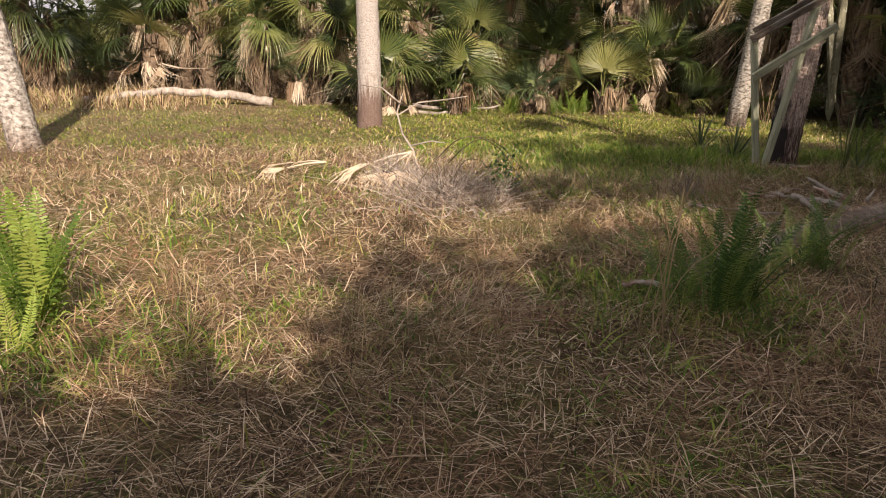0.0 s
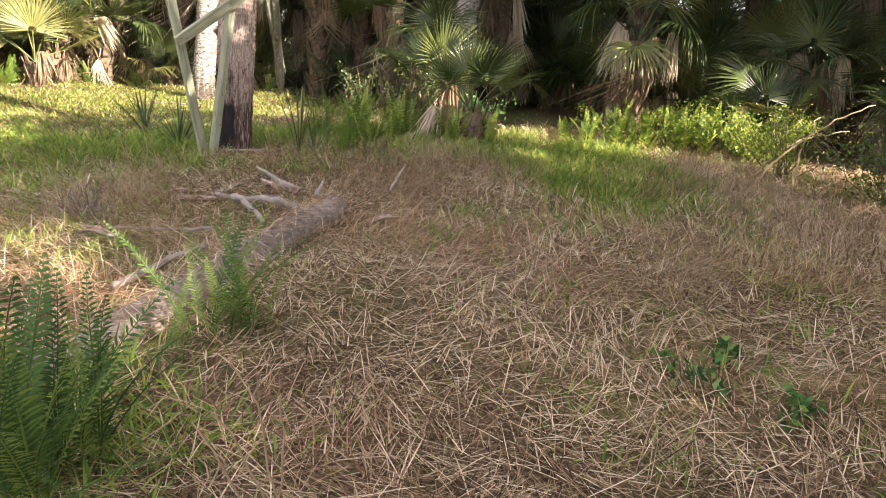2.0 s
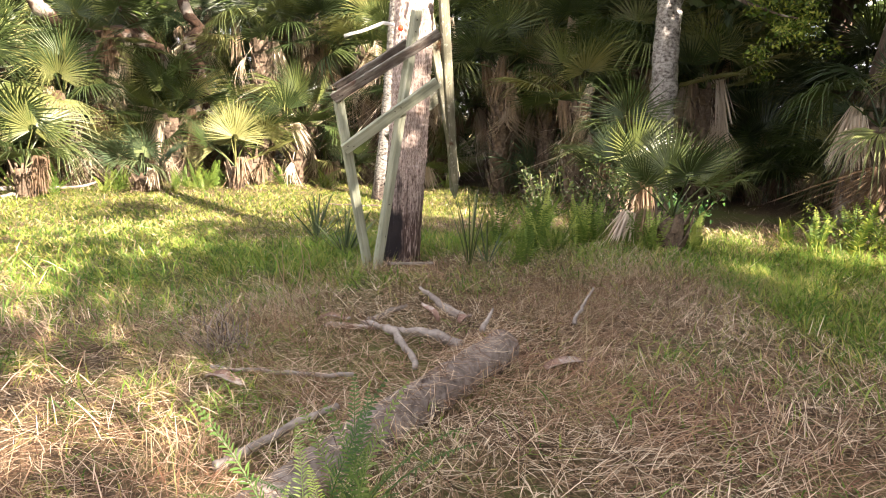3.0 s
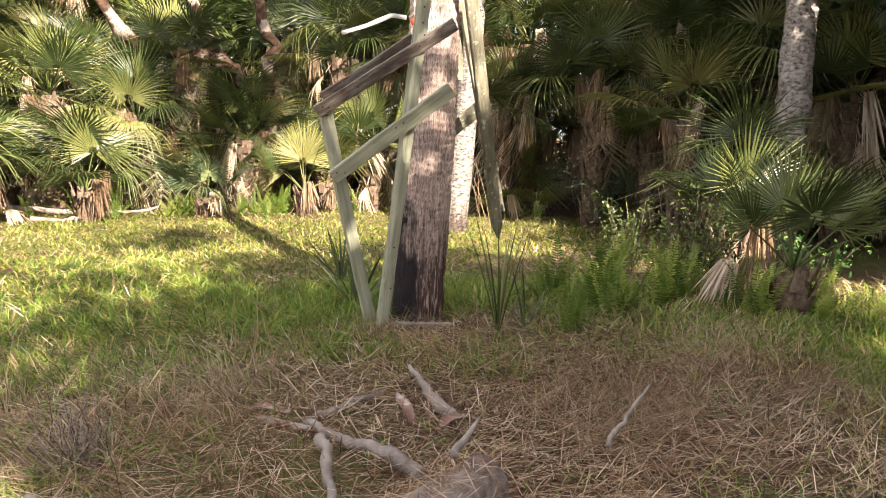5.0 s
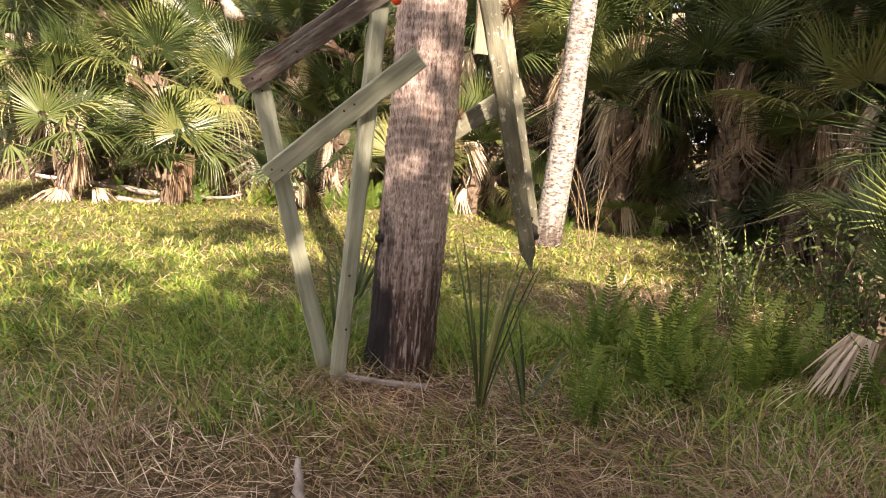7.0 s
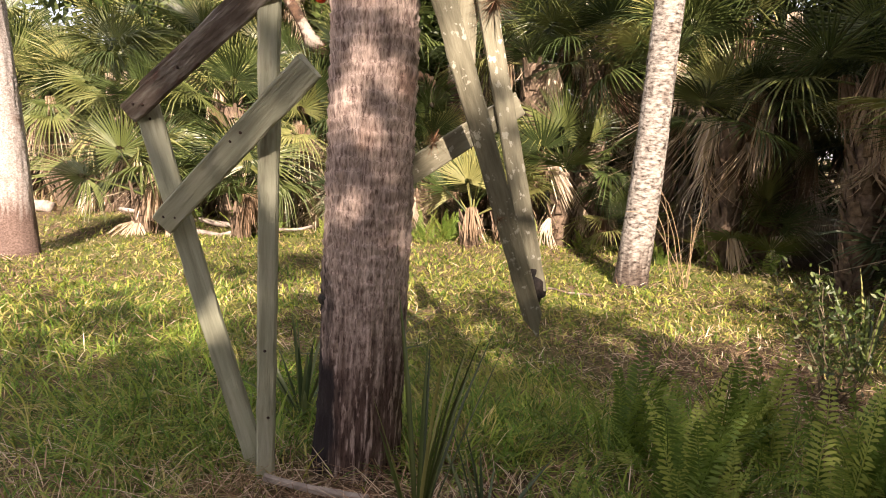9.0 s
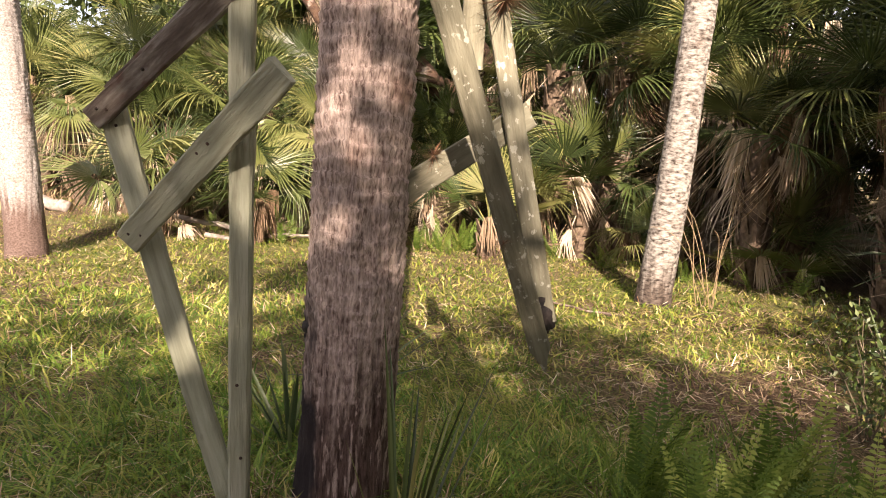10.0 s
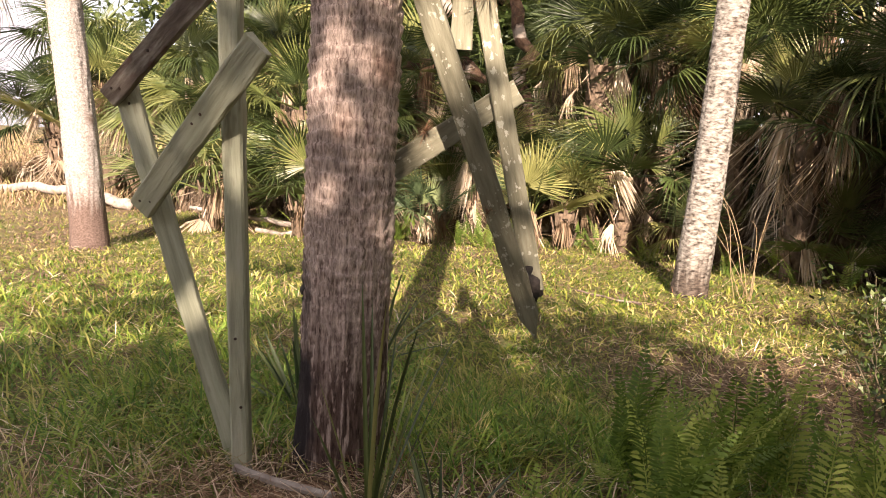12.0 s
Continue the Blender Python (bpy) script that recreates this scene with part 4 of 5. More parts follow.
bark_piece(3.00, 6.95, 0.22, 0.05, -15, 5, 86, "orange bark scrap on dry grass")


# ---- ferns ----
def fern_mesh(seed, L=0.62, pairs=26, wide=0.066, thin=0.0075, forward=0.45, mat_=M_FERN):
    """A sword fern frond: an arching rib with leaflets to both sides."""
    r = np.random.default_rng(seed)
    bend = r.uniform(0.08, 0.38)
    s = np.linspace(0, 1, 12)
    rib = np.stack([L * bend * s ** 2.2, 0.03 * np.sin(s * 3 + seed), L * s * (1 - 0.18 * bend * s ** 2)], 1)
    v, f = tube(rib, np.linspace(0.004, 0.001, 12), 4, cap=False)
    for k in range(pairs):
        q = 0.12 + 0.87 * k / (pairs - 1)
        p = np.array([np.interp(q, s, rib[:, i]) for i in range(3)])
        nx = np.array([np.interp(min(1, q + 0.03), s, rib[:, i]) for i in range(3)]) - p
        nx /= np.linalg.norm(nx) + 1e-9
        W = wide * math.sin(math.pi * min(1, 0.22 + q * 0.78)) ** 0.75 + 0.006
        for sg in (-1, 1):
            o = np.array([0, sg, 0]) + nx * forward + r.normal(0, 0.12, 3)
            o /= np.linalg.norm(o)
            h = thin
            b = len(v)
            v += [p.tolist(), (p + o * W * 0.35 + nx * h).tolist(), (p + o * W * 0.35 - nx * h).tolist(), (p + o * W * 0.75 + nx * h * 0.7 + (0, 0, -0.004)).tolist(), (p + o * W * 0.75 - nx * h * 0.7 + (0, 0, -0.004)).tolist(), (p + o * W + (0, 0, -0.009)).tolist()]
            f += [(b, b + 2, b + 1), (b + 1, b + 2, b + 4, b + 3), (b + 3, b + 4, b + 5)]
    me = mesh_of("frond", v, f, smooth=False)
    me.materials.append(mat_)
    return me


FRONDS = [fern_mesh(k) for k in range(5)]
PLUMES = [fern_mesh(20 + k, 0.66, 30, 0.056, 0.005, 0.75, M_PLUME) for k in range(4)]
SUNNY = [fern_mesh(30 + k, 0.62, 20, 0.085, 0.011, 0.8, M_SHRUB) for k in range(4)]


def fern(x, y, n, size, seed, spread=15, label="green sword fern with upright fronds in dry grass", meshes=FRONDS):
    r = np.random.default_rng(seed)
    t = thing("sword_fern", pose(x, y, gz(x, y) - 0.01), label, "fern", "sword ferns")
    for i in range(n):
        a = r.uniform(0, 2 * math.pi)
        d = r.uniform(0, 0.09) * size
        part("frond", meshes[int(r.integers(len(meshes)))], None, t, m=pose(d * math.cos(a), d * math.sin(a), 0, 0, 0, math.degrees(a)) @ pose(0, 0, 0, 0, abs(r.normal(0, spread)), r.normal(0, 50)) @ Matrix.Scale(size * r.uniform(0.65, 1.12), 4))


for k, (x, y, n, s) in enumerate(((-2.12, 3.35, 16, 1.15), (-2.35, 3.75, 14, 1.2), (-2.30, 3.05, 14, 1.0), (-2.0, 3.0, 7, 0.6), (1.55, 3.62, 20, 1.15), (1.72, 3.80, 14, 1.0), (1.35, 3.75, 10, 0.95), (1.75, 3.36, 6, 0.5), (2.45, 4.52, 9, 0.95), (2.56, 4.66, 8, 0.95), (2.62, 4.40, 7, 0.8), (2.2, 4.35, 6, 0.55), (1.9, 4.1, 5, 0.5))):
    if k < 4:
        fern(x, y, n, s, 300 + k)
    else:
        fern(x, y, int(n * 1.15), s * 1.05, 300 + k, 15, "feathery upright green weed beside the fallen log", PLUMES)
for k, (x, y, n, s) in enumerate(((9.1, 8.0, 9, 0.95), (9.45, 7.75, 10, 1.15), (9.8, 7.55, 12, 1.3), (10.15, 7.3, 12, 1.35), (10.5, 7.0, 10, 1.2), (8.95, 8.3, 6, 0.7))):
    fern(x, y, n, s, 330 + k, 17, "sunlit yellow-green fern before the dark thicket", SUNNY)
rf = np.random.default_rng(17)
for k in range(15):
    x, y = rf.uniform(5.05, 7.7), rf.uniform(7.75, 9.1)
    y += 0.18 * (x - 5.0) - 0.2
    fern(x, y, int(rf.integers(8, 14)), rf.uniform(0.6, 0.95), 340 + k, label="bright sword fern in a shaded patch beside the palm")
for k, (x, y) in enumerate(((5.30, 8.75), (5.62, 8.62), (5.85, 8.95), (5.5, 8.3), (6.1, 8.4))):
    fern(x, y, 10, 0.95, 390 + k, label="bright sword fern in a shaded patch beside the palm")
for k in range(30):
    x = rf.uniform(-1.0, 9.0)
    fern(x, np.interp(x, (-1, 0.2, 2, 4.4, 6.6, 9), (15.6, 15.6, 16.3, 16.5, 15.8, 14.0)) + rf.normal(0, 0.25), 8, rf.uniform(0.6, 1.0), 420 + k, 34, "low green fern at the foot of the palms")

# ---- young palms with stiff spiky leaves ----
def blade_fan(name, x, y, n, L, width, spread, seed, mat_, label, flat=0.35):
    r = np.random.default_rng(seed)
    t = thing(name, pose(x, y, gz(x, y) - 0.01, 0, 0, r.uniform(0, 360)), label, "young palm")
    for i in range(n):
        el = 90 - abs(r.normal(0, spread))
        az = r.uniform(0, 360)
        v, f = [], []
        ln = L * r.uniform(0.65, 1.08)
        dr = r.uniform(0.02, 0.22)
        for q, w in ((0.0, 0.35), (0.3, 0.9), (0.65, 0.8), (0.88, 0.4), (1.0, 0.03)):
            z = -dr * ln * q * q
            h = width * w / 2
            v += [(ln * q, -h, z + h * flat), (ln * q, 0, z), (ln * q, h, z + h * flat)]
        for k in range(4):
            o = k * 3
            f += [(o, o + 1, o + 4, o + 3), (o + 1, o + 2, o + 5, o + 4)]
        part("leaf_blade", mesh_of("leaf_blade", v, f, smooth=False), mat_, t, m=pose(0, 0, 0, 0, 0, az) @ pose(0, 0, 0, r.uniform(-30, 30), -el, 0))


blade_fan("young_palm", 4.58, 7.90, 16, 0.88, 0.017, 12, 91, M_FROND, "young palm with dark upright spiky blades beside the trunk")
blade_fan("young_palm", 4.80, 7.98, 9, 0.50, 0.016, 26, 92, M_FROND_BLUE, "small young palm with thin spiky blades")
blade_fan("young_palm", 3.74, 8.95, 22, 0.62, 0.026, 40, 93, M_FROND_BLUE, "grey-green young palm behind the wooden stand")
blade_fan("young_palm", 3.72, 10.1, 18, 0.70, 0.026, 42, 94, M_FROND_BLUE, "grey-green low palmetto on shaded grass")
blade_fan("young_palm", 7.0, 10.6, 12, 0.8, 0.03, 30, 95, M_FROND, "young palm by the shaded thicket")

# ---- shrubs ----
def shrub(name, x, y, h, R, n, size, mat_, label, seed, stems=9):
    r = np.random.default_rng(seed)
    t = thing(name, pose(x, y, gz(x, y) - 0.02), label, "shrub")
    centres = []
    for k in range(stems):
        end = np.array([r.normal(0, R * 0.5), r.normal(0, R * 0.5), h * r.uniform(0.6, 1.0)])
        path = bent((r.normal(0, 0.04), r.normal(0, 0.04), 0), end, 8, 0.02, seed + k)
        part("stem", mesh_of("stem", *tube(path, np.linspace(0.006, 0.002, 8), 5, cap=False)), M_STALK, t)
        centres += [p for p in path[2:]]
    part("leaves", mesh_arrays("leaves", *leaf_cloud(centres, R * 0.28, n, size, seed)), mat_, t)


shrub("leafy_shrub", 9.75, 7.75, 0.55, 0.6, 1500, 0.022, M_SHRUB, "sunlit yellow-green leafy shrub", 501, 14)
shrub("leafy_shrub", 10.6, 7.25, 0.75, 0.7, 1800, 0.022, M_SHRUB, "tall sunlit yellow-green shrub", 502, 16)
shrub("leafy_shrub", 10.5, 6.3, 0.7, 0.7, 2600, 0.032, M_SHRUB, "yellow-green shrub at the edge of shade", 503, 14)
shrub("leafy_shrub", 9.7, 5.5, 0.9, 0.9, 1900, 0.018, M_SHRUB, "twiggy yellow-green shrub leaning over dead grass", 504, 30)
shrub("leafy_shrub", 9.3, 4.2, 0.8, 0.7, 1300, 0.026, M_OAKLEAF, "dark glossy broadleaf shrub in shade", 505, 12)
shrub("leafy_shrub", 7.1, 9.3, 1.0, 0.5, 1300, 0.026, M_OAKLEAF, "twiggy small-leaved bush among palmettos", 506, 16)
shrub("leafy_shrub", 6.7, 10.2, 0.9, 0.4, 800, 0.024, M_OAKLEAF, "sparse small-leaved sapling among straw", 507, 10)
shrub("leafy_shrub", 7.9, 9.0, 0.6, 0.5, 700, 0.03, M_BROAD, "low green shrub under the palmetto", 508, 12)
shrub("yellow_flowered_weed", 0.60, 6.75, 0.5, 0.35, 180, 0.03, M_BROAD, "thin weed with yellow flowers by dead brush", 509, 8)
shrub("yellow_flowered_weed", 0.72, 7.0, 0.32, 0.12, 26, 0.022, M_YELLOW, "small cluster of yellow flowers", 510, 4)
for k, (x, y, h, R, n) in enumerate(((2.86, 2.62, 0.16, 0.16, 60), (4.14, 2.62, 0.14, 0.18, 70), (3.96, 3.05, 0.12, 0.2, 80), (2.3, 2.45, 0.12, 0.14, 40), (4.3, 3.0, 0.15, 0.15, 50))):
    shrub("broadleaf_weed", x, y, h, R, n, 0.035, M_BROAD, "low broadleaf weed growing through straw", 520 + k, 5)

# ---- dead brush heap, dead fan and snag in the open grass ----
def brush_heap(x, y, R, h, n, seed, label, mat_=M_TWIG):
    r = np.random.default_rng(seed)
    pieces = []
    for i in range(n):
        a, b = r.uniform(0, 2 * math.pi), r.uniform(0, 1)
        p0 = np.array([math.cos(a) * R * b, math.sin(a) * R * b, 0.0])
        top = np.array([p0[0] * 0.9 + r.normal(0, 0.03 + 0.36 * R), p0[1] * 0.9 + r.normal(0, 0.03 + 0.36 * R), h * math.sqrt(max(0.05, 1 - b * b)) * r.uniform(0.25, 1.2) * (0.7 + 0.6 * math.sin(a * 2.3 + seed) ** 2)])
        pieces.append(tube(bent(p0, top, 5, 0.03, seed + i), np.linspace(0.0035, 0.0012, 5), 3, cap=False))
    t = thing("brush_heap", pose(x, y, gz(x, y)), label, "dead brush")
    tagged(part("twig_tangle", mesh_of("twig_tangle", *joined(pieces), smooth=False), mat_, t), kind="stuff")


brush_heap(0.05, 6.45, 0.72, 0.34, 800, 601, "rounded heap of dead grey twigs in dry grass")
brush_heap(-0.55, 7.2, 0.35, 0.35, 500, 602, "small tangle of dead grey twigs")
brush_heap(2.35, 6.55, 0.14, 0.30, 110, 603, "tuft of bleached dead stems")
t = thing("arching_briar", pose(0.1, 6.5, gz(0.1, 6.5)), "dark arching briar stems over a heap of dead twigs", "briar")
for k, (x0, y0, x1, y1, h) in enumerate(((-0.45, -0.25, 0.75, 0.05, 0.62), (-0.3, 0.1, 0.85, -0.2, 0.56), (-0.1, 0.2, 0.5, -0.3, 0.40))):
    part("stem", mesh_of("stem", *tube(bent((x0, y0, 0), (x1, y1, 0.02), 18, 0.006, 606 + k, h), np.linspace(0.006, 0.003, 18), 5, cap=False)), M_STALK, t)
t = thing("fallen_dead_fan", pose(-0.75, 7.2, gz(-0.75, 7.2) + 0.05), "heap of fallen dead fan leaves in dry grass", "dead leaf")
for i, (a, e) in enumerate(((200, 12), (230, 20), (260, 16), (180, 25), (285, 22))):
    part("dead_leaf", DEADS[i % 3], None, t, m=pose(0.4, 0.25, 0.28, 0, 0, a) @ pose(0, 0, 0, 0, e, 0) @ Matrix.Scale(0.8, 4))
t = thing("fallen_dead_fan", pose(-1.75, 7.7, gz(-1.75, 7.7) + 0.03), "flat dead fan leaf on dry grass", "dead leaf")
for i, a in enumerate((150, 200)):
    part("dead_leaf", DEADS[i], None, t, m=pose(0.4, 0.1, 0.12, 0, 0, a) @ pose(0, 0, 0, 0, 6, 0) @ Matrix.Scale(0.8, 4))
t = thing("dead_snag", pose(-0.35, 7.5, gz(-0.35, 7.5)), "crooked bleached dead branch standing in the grass", "branch")
for k, pts in enumerate((((0.1, 0, 0.0), (0.0, 0.05, 0.35), (-0.12, 0.1, 0.52), (-0.18, 0.1, 0.75), (-0.12, 0.15, 0.95)), ((-0.02, 0.04, 0.40), (0.2, 0.0, 0.46), (0.36, 0.0, 0.44)), ((-0.17, 0.1, 0.72), (0.05, 0.2, 0.85), (0.35, 0.3, 0.88), (0.6, 0.35, 0.92)), ((-0.15, 0.1, 0.85), (-0.35, 0.2, 1.0), (-0.6, 0.3, 1.02)))):
    Pn = np.array(pts)
    part("limb", mesh_of("limb", *tube(Pn, np.linspace(0.017 if k == 0 else 0.010, 0.005, len(Pn)), 7, 0.2, k)), M_GREYLOG, t)

# ---- tall pale grass stalks ----
def stalks(name, x, y, n, h, seed, label, mat_, spread=0.12):
    r = np.random.default_rng(seed)
    t = thing(name, pose(x, y, gz(x, y)), label, "grass")
    for i in range(n):
        end = (r.normal(0, spread), r.normal(0, spread), h * r.uniform(0.6, 1.0))
        part("stalk", mesh_of("stalk", *tube(bent((r.normal(0, 0.05), r.normal(0, 0.05), 0), end, 7, 0.012, seed + i, spread * 0.6), np.linspace(0.004, 0.0025, 7), 4, cap=False)), mat_, t)


stalks("tall_grass_stalk", 1.12, 3.35, 6, 0.95, 701, "tall pale dry grass stalks", M_DRY)
stalks("tall_grass_stalk", 6.35, 14.0, 9, 1.4, 702, "long pale arching grass beside the lichened trunk", M_DRY, 0.42)
stalks("tall_grass_stalk", 2.05, 3.1, 4, 0.6, 703, "brown dry grass stalks", M_DRY)
stalks("tall_grass_stalk", 3.0, 7.6, 5, 0.55, 704, "thin dry seed stalks by the stand", M_DRY)


# ---- grass, straw and leaf litter ----
PATH = np.array([(METRES * row[1], METRES * row[2]) for row in ROWS])


def distance_walked(x, y):
    d = np.full(len(x), 1e9)
    for px, py in np.concatenate([PATH + np.array((0.3, 1.6)), [(1.5, 2.5), (3.4, 3.2), (4.4, 5.2), (5.0, 7.4)]]):
        d = np.minimum(d, np.hypot(x - px, y - py))
    return d


def scatter(n, seed):
    """Places on the clearing, dense near the walk and thinner far away, with how coarse the blades may be."""
    r = np.random.default_rng(seed)
    x, y = r.uniform(-15, 12.5, n), r.uniform(-1.0, 24, n)
    rim = np.interp(x, [p[0] for p in EDGE], [p[1] for p in EDGE]) + 0.8
    ok = (y < rim) & (x < 11.2 + 0.25 * np.maximum(0, y - 7.4))
    d = distance_walked(x, y)
    ok &= r.random(n) < np.clip((1.7 / np.maximum(d, 1.7)) ** 1.0, 0.05, 1)
    x, y, d = x[ok], y[ok], d[ok]
    return x, y, np.clip((d / 2.0) ** 0.85, 1.0, 2.2), r


def green_share(x, y):
    """How green the sward is, 0 dry straw to 1 lush."""
    def blob(cx, cy, rx, ry, a):
        return a * np.exp(-(((x - cx) / rx) ** 2 + ((y - cy) / ry) ** 2))
    g = 0.12 + blob(2.8, 9.1, 1.5, 0.95, 0.85) + blob(5.2, 9.1, 1.0, 0.9, 0.85) + blob(2.2, 13.6, 5.5, 2.6, 0.55) + blob(6.9, 6.1, 1.1, 1.7, 0.6) + blob(8.6, 7.2, 1.3, 1.7, 0.85) + blob(-2.2, 3.4, 0.9, 0.9, 0.5) + blob(1.7, 3.9, 0.8, 0.7, 0.35) + blob(0.6, 1.6, 1.6, 0.9, 0.22) + blob(0.5, 11.2, 1.4, 1.2, 0.35) + blob(3.8, 7.75, 0.55, 0.28, 0.55) + blob(2.2, 7.7, 0.5, 0.35, 0.4) + blob(5.0, 5.6, 0.9, 0.9, 0.2) + blob(6.6, 8.6, 1.2, 0.5, 0.4) + blob(2.9, 8.35, 0.9, 0.4, 0.5)
    g += 0.55 * (vnoise(x * 0.9, y * 0.9, 0, 11) - 0.5) + 0.4 * (vnoise(x * 3, y * 3, 0, 12) - 0.5)
    g -= blob(3.4, 4.2, 1.2, 1.0, 0.3) + blob(4.4, 6.6, 1.3, 0.7, 0.2) + blob(4.3, 8.12, 0.6, 0.28, 0.9) + blob(5.9, 10.7, 1.3, 0.7, 0.5) + blob(3.2, 12.2, 0.8, 0.35, 0.35) + blob(1.2, 12.0, 1.0, 0.35, 0.3)
    g += np.interp(y, (9.3, 10.6), (0.0, 0.24)) * np.interp(x, (-1.5, 0.5), (0.25, 1.0))
    return np.clip(g, 0, 1)


def bare(x, y):
    """1 where low litter shows through: round the log, the broken branches and on the dark path."""
    b = np.exp(-(((x - 3.5) / 0.55) ** 2 + ((y - 6.5) / 0.55) ** 2)) + 0.8 * np.exp(-(((x - 3.85) / 0.4) ** 2 + ((y - 7.0) / 0.35) ** 2))
    s_ = np.clip(((x - 1.72) * 2.26 + (y - 4.42) * 1.71) / 8.03, 0, 1)
    b = b + np.exp(-((np.hypot(x - 1.72 - 2.26 * s_, y - 4.42 - 1.71 * s_) - 0.05) / 0.22) ** 2)
    return np.clip(b, 0, 1)


def dark_path(x, y):
    return (x > 8.9) & (y > 9.6 - 0.35 * (x - 8.9)) & (y < 12.6)


def trodden(x, y):
    """The walked strip, where the straw lies flat."""
    c = np.interp(y, (1, 2.5, 4, 6, 8), (2.6, 3.3, 4.2, 5.8, 8.2))
    return np.exp(-((x - c) / 1.1) ** 2) * (y > 0.5)


def mounds(x, y):
    """Mounds of long dead grass on both sides of the trodden strip."""
    m = 0.0
    for cx, cy, rx, ry in ((5.7, 7.1, 0.9, 0.6), (8.4, 5.3, 1.3, 1.0), (7.6, 3.6, 1.2, 1.2), (2.2, 6.6, 0.8, 0.6), (4.6, 7.0, 0.5, 0.4)):
        m = m + np.exp(-(((x - cx) / rx) ** 2 + ((y - cy) / ry) ** 2))
    rim = np.interp(x, [p[0] for p in EDGE], [p[1] for p in EDGE])
    m = m + 0.8 * np.exp(-((y - rim + 0.3) / 0.7) ** 2) * (vnoise(x * 0.8, y * 0.3, 0, 61) > 0.42)
    return np.clip(m, 0, 1)


def blades(name, x, y, r, L, W, lean, droop, mat_, label, cat, lift=0.0, swirl=0.0, base=None):
    n = len(x)
    az = r.uniform(0, 2 * math.pi, n)
    if swirl:
        az = np.where(r.random(n) < swirl, 8 * vnoise(x * 0.8, y * 0.8, 0, 21) + r.normal(0, 0.5, n), az)
    dirx, diry = np.cos(az), np.sin(az)
    z0 = (ground_z(x, y) - 0.01 if base is None else base) + lift * r.random(n)
    tw = az + math.pi / 2 + r.normal(0, 0.5, n)
    sx, sy = np.cos(tw) * W / 2, np.sin(tw) * W / 2
    V = np.empty((n, 5, 3))
    for k, (s, w) in enumerate(((0.0, 0.8), (0.0, -0.8), (0.55, 0.9), (0.55, -0.9), (1.0, 0.0))):
        out = L * (np.sin(lean) * s + droop * s * s)
        up = L * (np.cos(lean) * s - droop * 0.8 * s * s)
        V[:, k, 0] = x + dirx * out + sx * w
        V[:, k, 1] = y + diry * out + sy * w
        V[:, k, 2] = np.maximum(z0 + up, z0 + 0.004)
    b = np.arange(n)[:, None] * 5
    loops = (b + np.array([0, 1, 3, 2, 2, 3, 4])[None]).ravel()
    starts = (np.arange(n)[:, None] * 7 + np.array([0, 4])[None]).ravel()
    return tagged(part(name, mesh_arrays(name, V.reshape(-1, 3), loops, starts), mat_), label, cat, kind="stuff")


x, y, c, r = scatter(1250000, 801)
g = green_share(x, y)
keep = (r.random(len(x)) < np.clip(1.1 - 0.95 * g, 0.16, 1) * np.interp(y, (9, 10.5), (1.0, 0.6))) & ~(dark_path(x, y) & (r.random(len(x)) > 0.12))
x, y, c, g = x[keep], y[keep], c[keep], g[keep]
blades("matted_straw", x, y, r, r.uniform(0.05, 0.23, len(x)) * np.interp(y, (9, 10.5), (1.0, 0.7)), r.uniform(0.0023, 0.0062, len(x)) * c ** 0.85, r.normal(1.28, 0.28, len(x)), r.uniform(0.0, 0.35, len(x)), M_STRAW, "matted dead straw lying flat over the ground", "straw", 0.085, 0.32)

x, y, c, r = scatter(1050000, 802)
g, tr = green_share(x, y), trodden(x, y)
tall = vnoise(x * 1.3, y * 1.3, 0, 31)
mo = mounds(x, y)
keep = r.random(len(x)) < np.clip((1.0 - 0.9 * g) * (1 - 0.88 * tr) * (1 - 0.85 * bare(x, y)) * ((0.15 + 0.95 * tall) * np.clip(2.8 * (vnoise(x * 4.5, y * 4.5, 0, 42) - 0.3), 0.08, 1.6)) + 0.30 * mo, 0.03, 1)
keep &= ~dark_path(x, y)
x, y, c, g, tall, mo = x[keep], y[keep], c[keep], g[keep], (tall + 0.3 * mo)[keep], mo[keep]
low = np.interp(y, (8.6, 10.2), (1.0, 0.38)) + 0.5 * mo * (y > 9)
blades("dry_grass", x, y, r, r.uniform(0.10, 0.34, len(x)) * (0.45 + 0.65 * tall) * low, r.uniform(0.002, 0.0052, len(x)) * c ** 0.8, np.abs(r.normal(0.45 + 0.5 * mo, 0.42)), r.uniform(0.1, 0.7, len(x)), M_DRY, "standing dry yellow and brown grass", "grass", 0.02, 0.3)

x, y, c, r = scatter(1500000, 803)
g = green_share(x, y)
tuft = np.clip(2.6 * (vnoise(x * 5.5, y * 5.5, 0, 41) - 0.28), 0.10, 1.5)
keep = r.random(len(x)) < np.clip((0.04 + 1.2 * g ** 1.3) * tuft * (1 - 0.7 * bare(x, y)) + np.interp(y, (9.3, 10.5), (0.0, 0.22)) + np.where(y > 9.8, 0.9 * g, 0.0), 0, 1)
keep &= ~dark_path(x, y)
x, y, c, g = x[keep], y[keep], c[keep], g[keep]
blades("green_grass", x, y, r, r.uniform(0.08, 0.25, len(x)) * (0.7 + 0.5 * g) * np.interp(y, (9.2, 11.0), (1.0, 0.5)), r.uniform(0.004, 0.0095, len(x)) * c, np.abs(r.normal(0.5, 0.45, len(x))), r.uniform(0.25, 0.9, len(x)), M_GRASS, "short green grass with broad drooping blades", "grass", 0.02, 0.35)

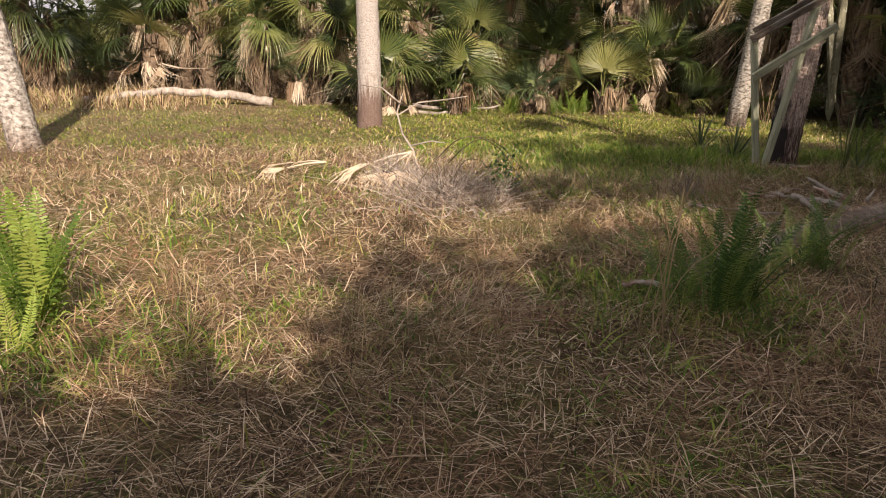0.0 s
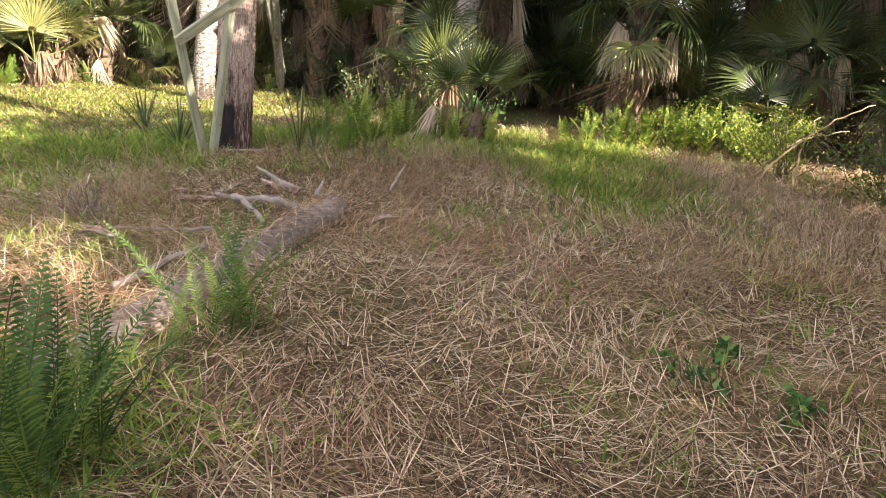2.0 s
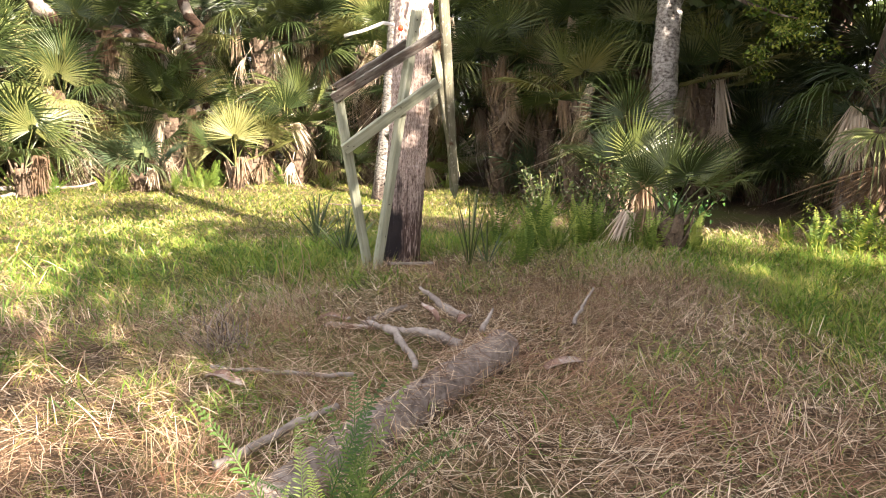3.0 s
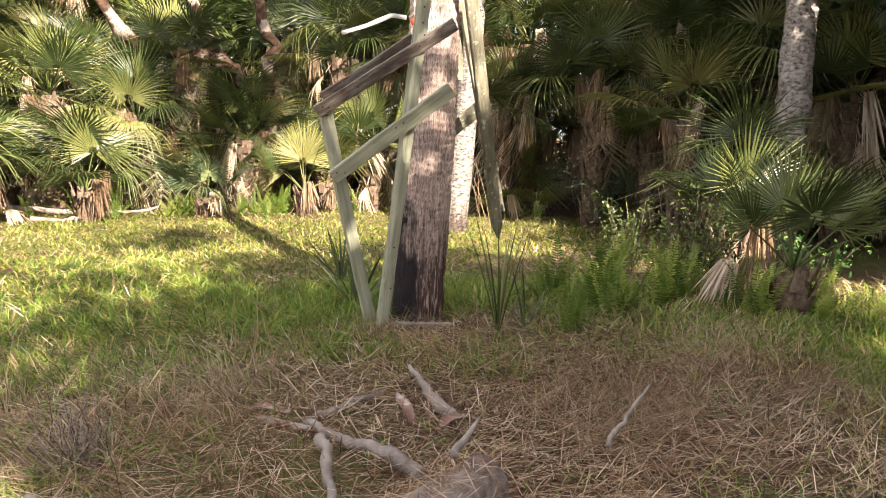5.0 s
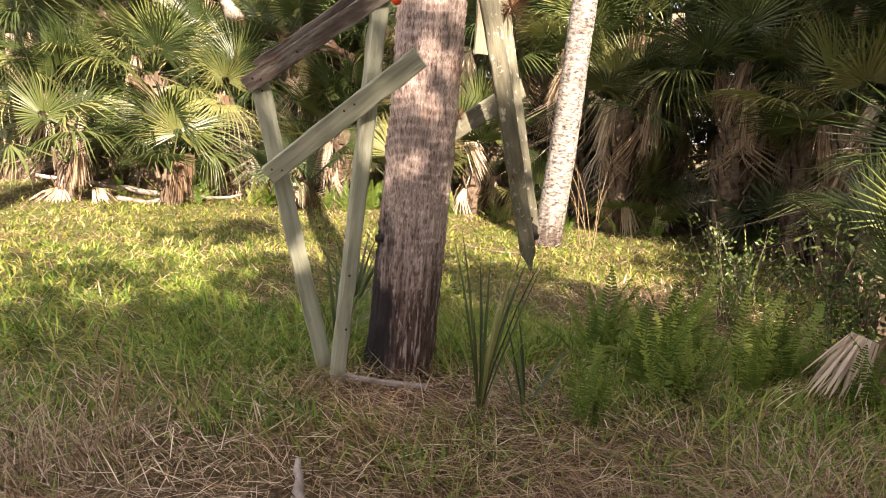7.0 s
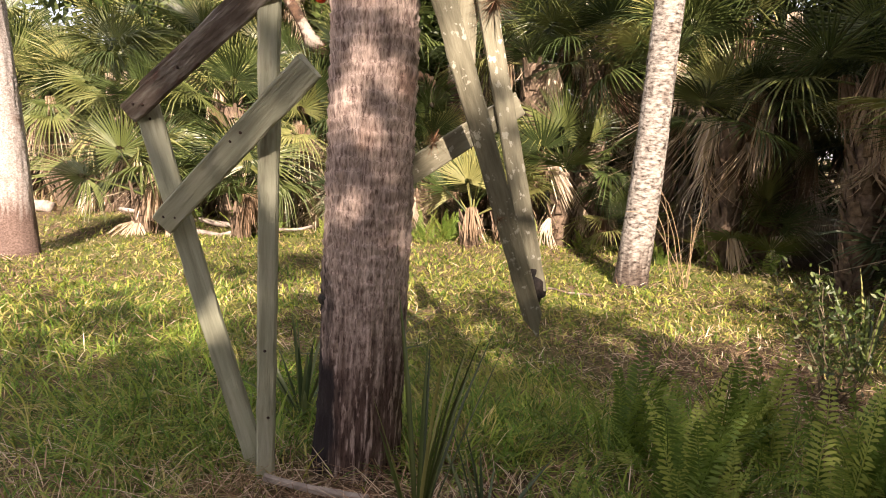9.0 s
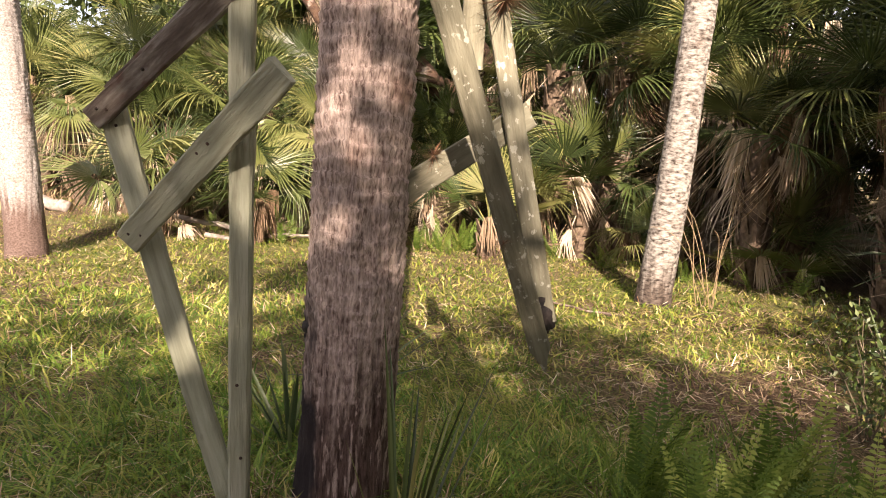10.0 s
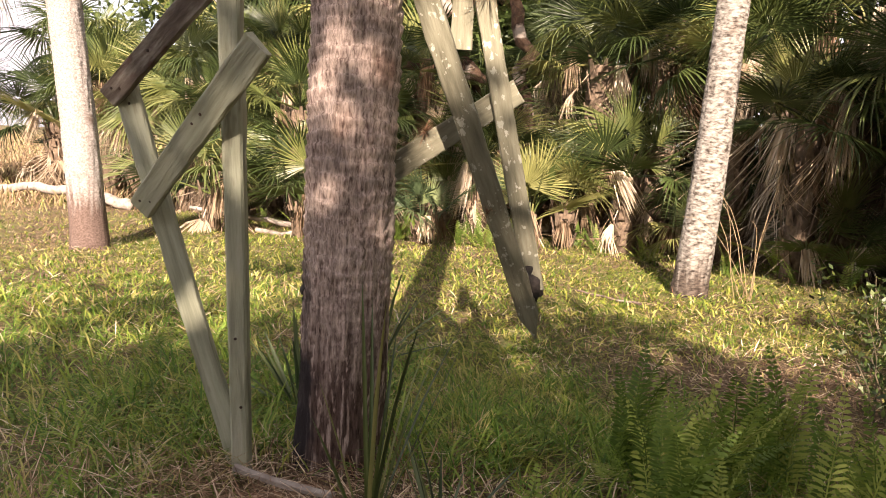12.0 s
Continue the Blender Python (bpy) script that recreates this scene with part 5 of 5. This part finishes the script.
# long faded grass fallen over in wispy mounds beside the trodden strip
r = np.random.default_rng(807)
wx, wy = [], []
for cx, cy, rx, ry, n in ((5.7, 6.9, 0.9, 0.55, 1900), (8.3, 5.5, 0.9, 0.7, 1800), (7.3, 4.0, 0.9, 0.9, 1000), (9.3, 6.2, 0.7, 0.6, 1500), (4.7, 6.75, 0.4, 0.3, 300), (2.3, 6.5, 0.14, 0.2, 260), (2.9, 7.25, 0.35, 0.25, 260), (0.1, 6.2, 0.8, 0.5, 600), (1.3, 7.2, 0.8, 0.5, 400)):
    wx.append(r.normal(cx, rx * 0.62, n)), wy.append(r.normal(cy, ry * 0.62, n))
x, y = np.concatenate(wx), np.concatenate(wy)
blades("wispy_grass", x, y, r, r.uniform(0.16, 0.42, len(x)), r.uniform(0.002, 0.0042, len(x)), np.abs(r.normal(0.5, 0.35, len(x))), r.uniform(0.35, 0.9, len(x)), M_WISP, "long faded dead grass fallen over in wispy mounds", "grass", 0.05, 0.55)

# straw that has blown over the log, and the golden field beyond the trees
r = np.random.default_rng(804)
s, w = r.random(900) ** 0.8, r.normal(0, 0.06, 900)
x, y = 1.72 + 2.26 * s - 0.6 * w, 4.42 + 1.71 * s + 0.8 * w
blades("blown_straw", x, y, r, r.uniform(0.06, 0.22, 900), r.uniform(0.002, 0.005, 900), r.normal(1.45, 0.12, 900), r.uniform(0.0, 0.2, 900), M_STRAW, "loose straw strewn over the fallen log", "straw", base=0.02 + 0.055 * s + np.sqrt(np.maximum(0.002, 0.0150 - w * w)), lift=0.012)
r = np.random.default_rng(805)
u, v = r.random(30000), r.normal(0, 1, 30000)
x, y = -7.0 - 75 * u ** 1.6 + 2.6 * v * (1 + 2.5 * u), 16.5 + 63 * u ** 1.6 + 2.6 * r.normal(0, 1, 30000) * (1 + 2.5 * u)
keep = (y > np.interp(x, (-90, -13, -8.2, -5), (20, 17.0, 16.2, 17.3)) - 2) & (x < -5)
x, y, u = x[keep], y[keep], u[keep]
blades("field_grass", x, y, r, r.uniform(0.25, 0.55, len(x)), r.uniform(0.012, 0.03, len(x)) * (1 + 3 * u), np.abs(r.normal(0.2, 0.25, len(x))), r.uniform(0.1, 0.5, len(x)), M_DRY, "tall golden grass of the open field", "grass")

# leafy green sprouts in loose clumps
x, y, c, r = scatter(900000, 806)
g = green_share(x, y)
clump = vnoise(x * 2.6, y * 2.6, 0, 51) * 0.6 + vnoise(x * 7, y * 7, 0, 52) * 0.4
keep = (r.random(len(x)) < np.clip(0.10 + 1.1 * g, 0, 1)) & (clump > 0.56 - 0.19 * g) & (y < 11.5) & ~dark_path(x, y)
x, y, c, g = x[keep], y[keep], c[keep], g[keep]
blades("green_sprouts", x, y, r, r.uniform(0.10, 0.26, len(x)) * (0.7 + 0.4 * g) * np.interp(y, (9.5, 11), (1.0, 0.5)), r.uniform(0.006, 0.012, len(x)), np.abs(r.normal(0.55, 0.35, len(x))), r.uniform(0.2, 0.8, len(x)), M_SPROUT, "fresh green broad-bladed grass sprouts in clumps", "grass", 0.05)
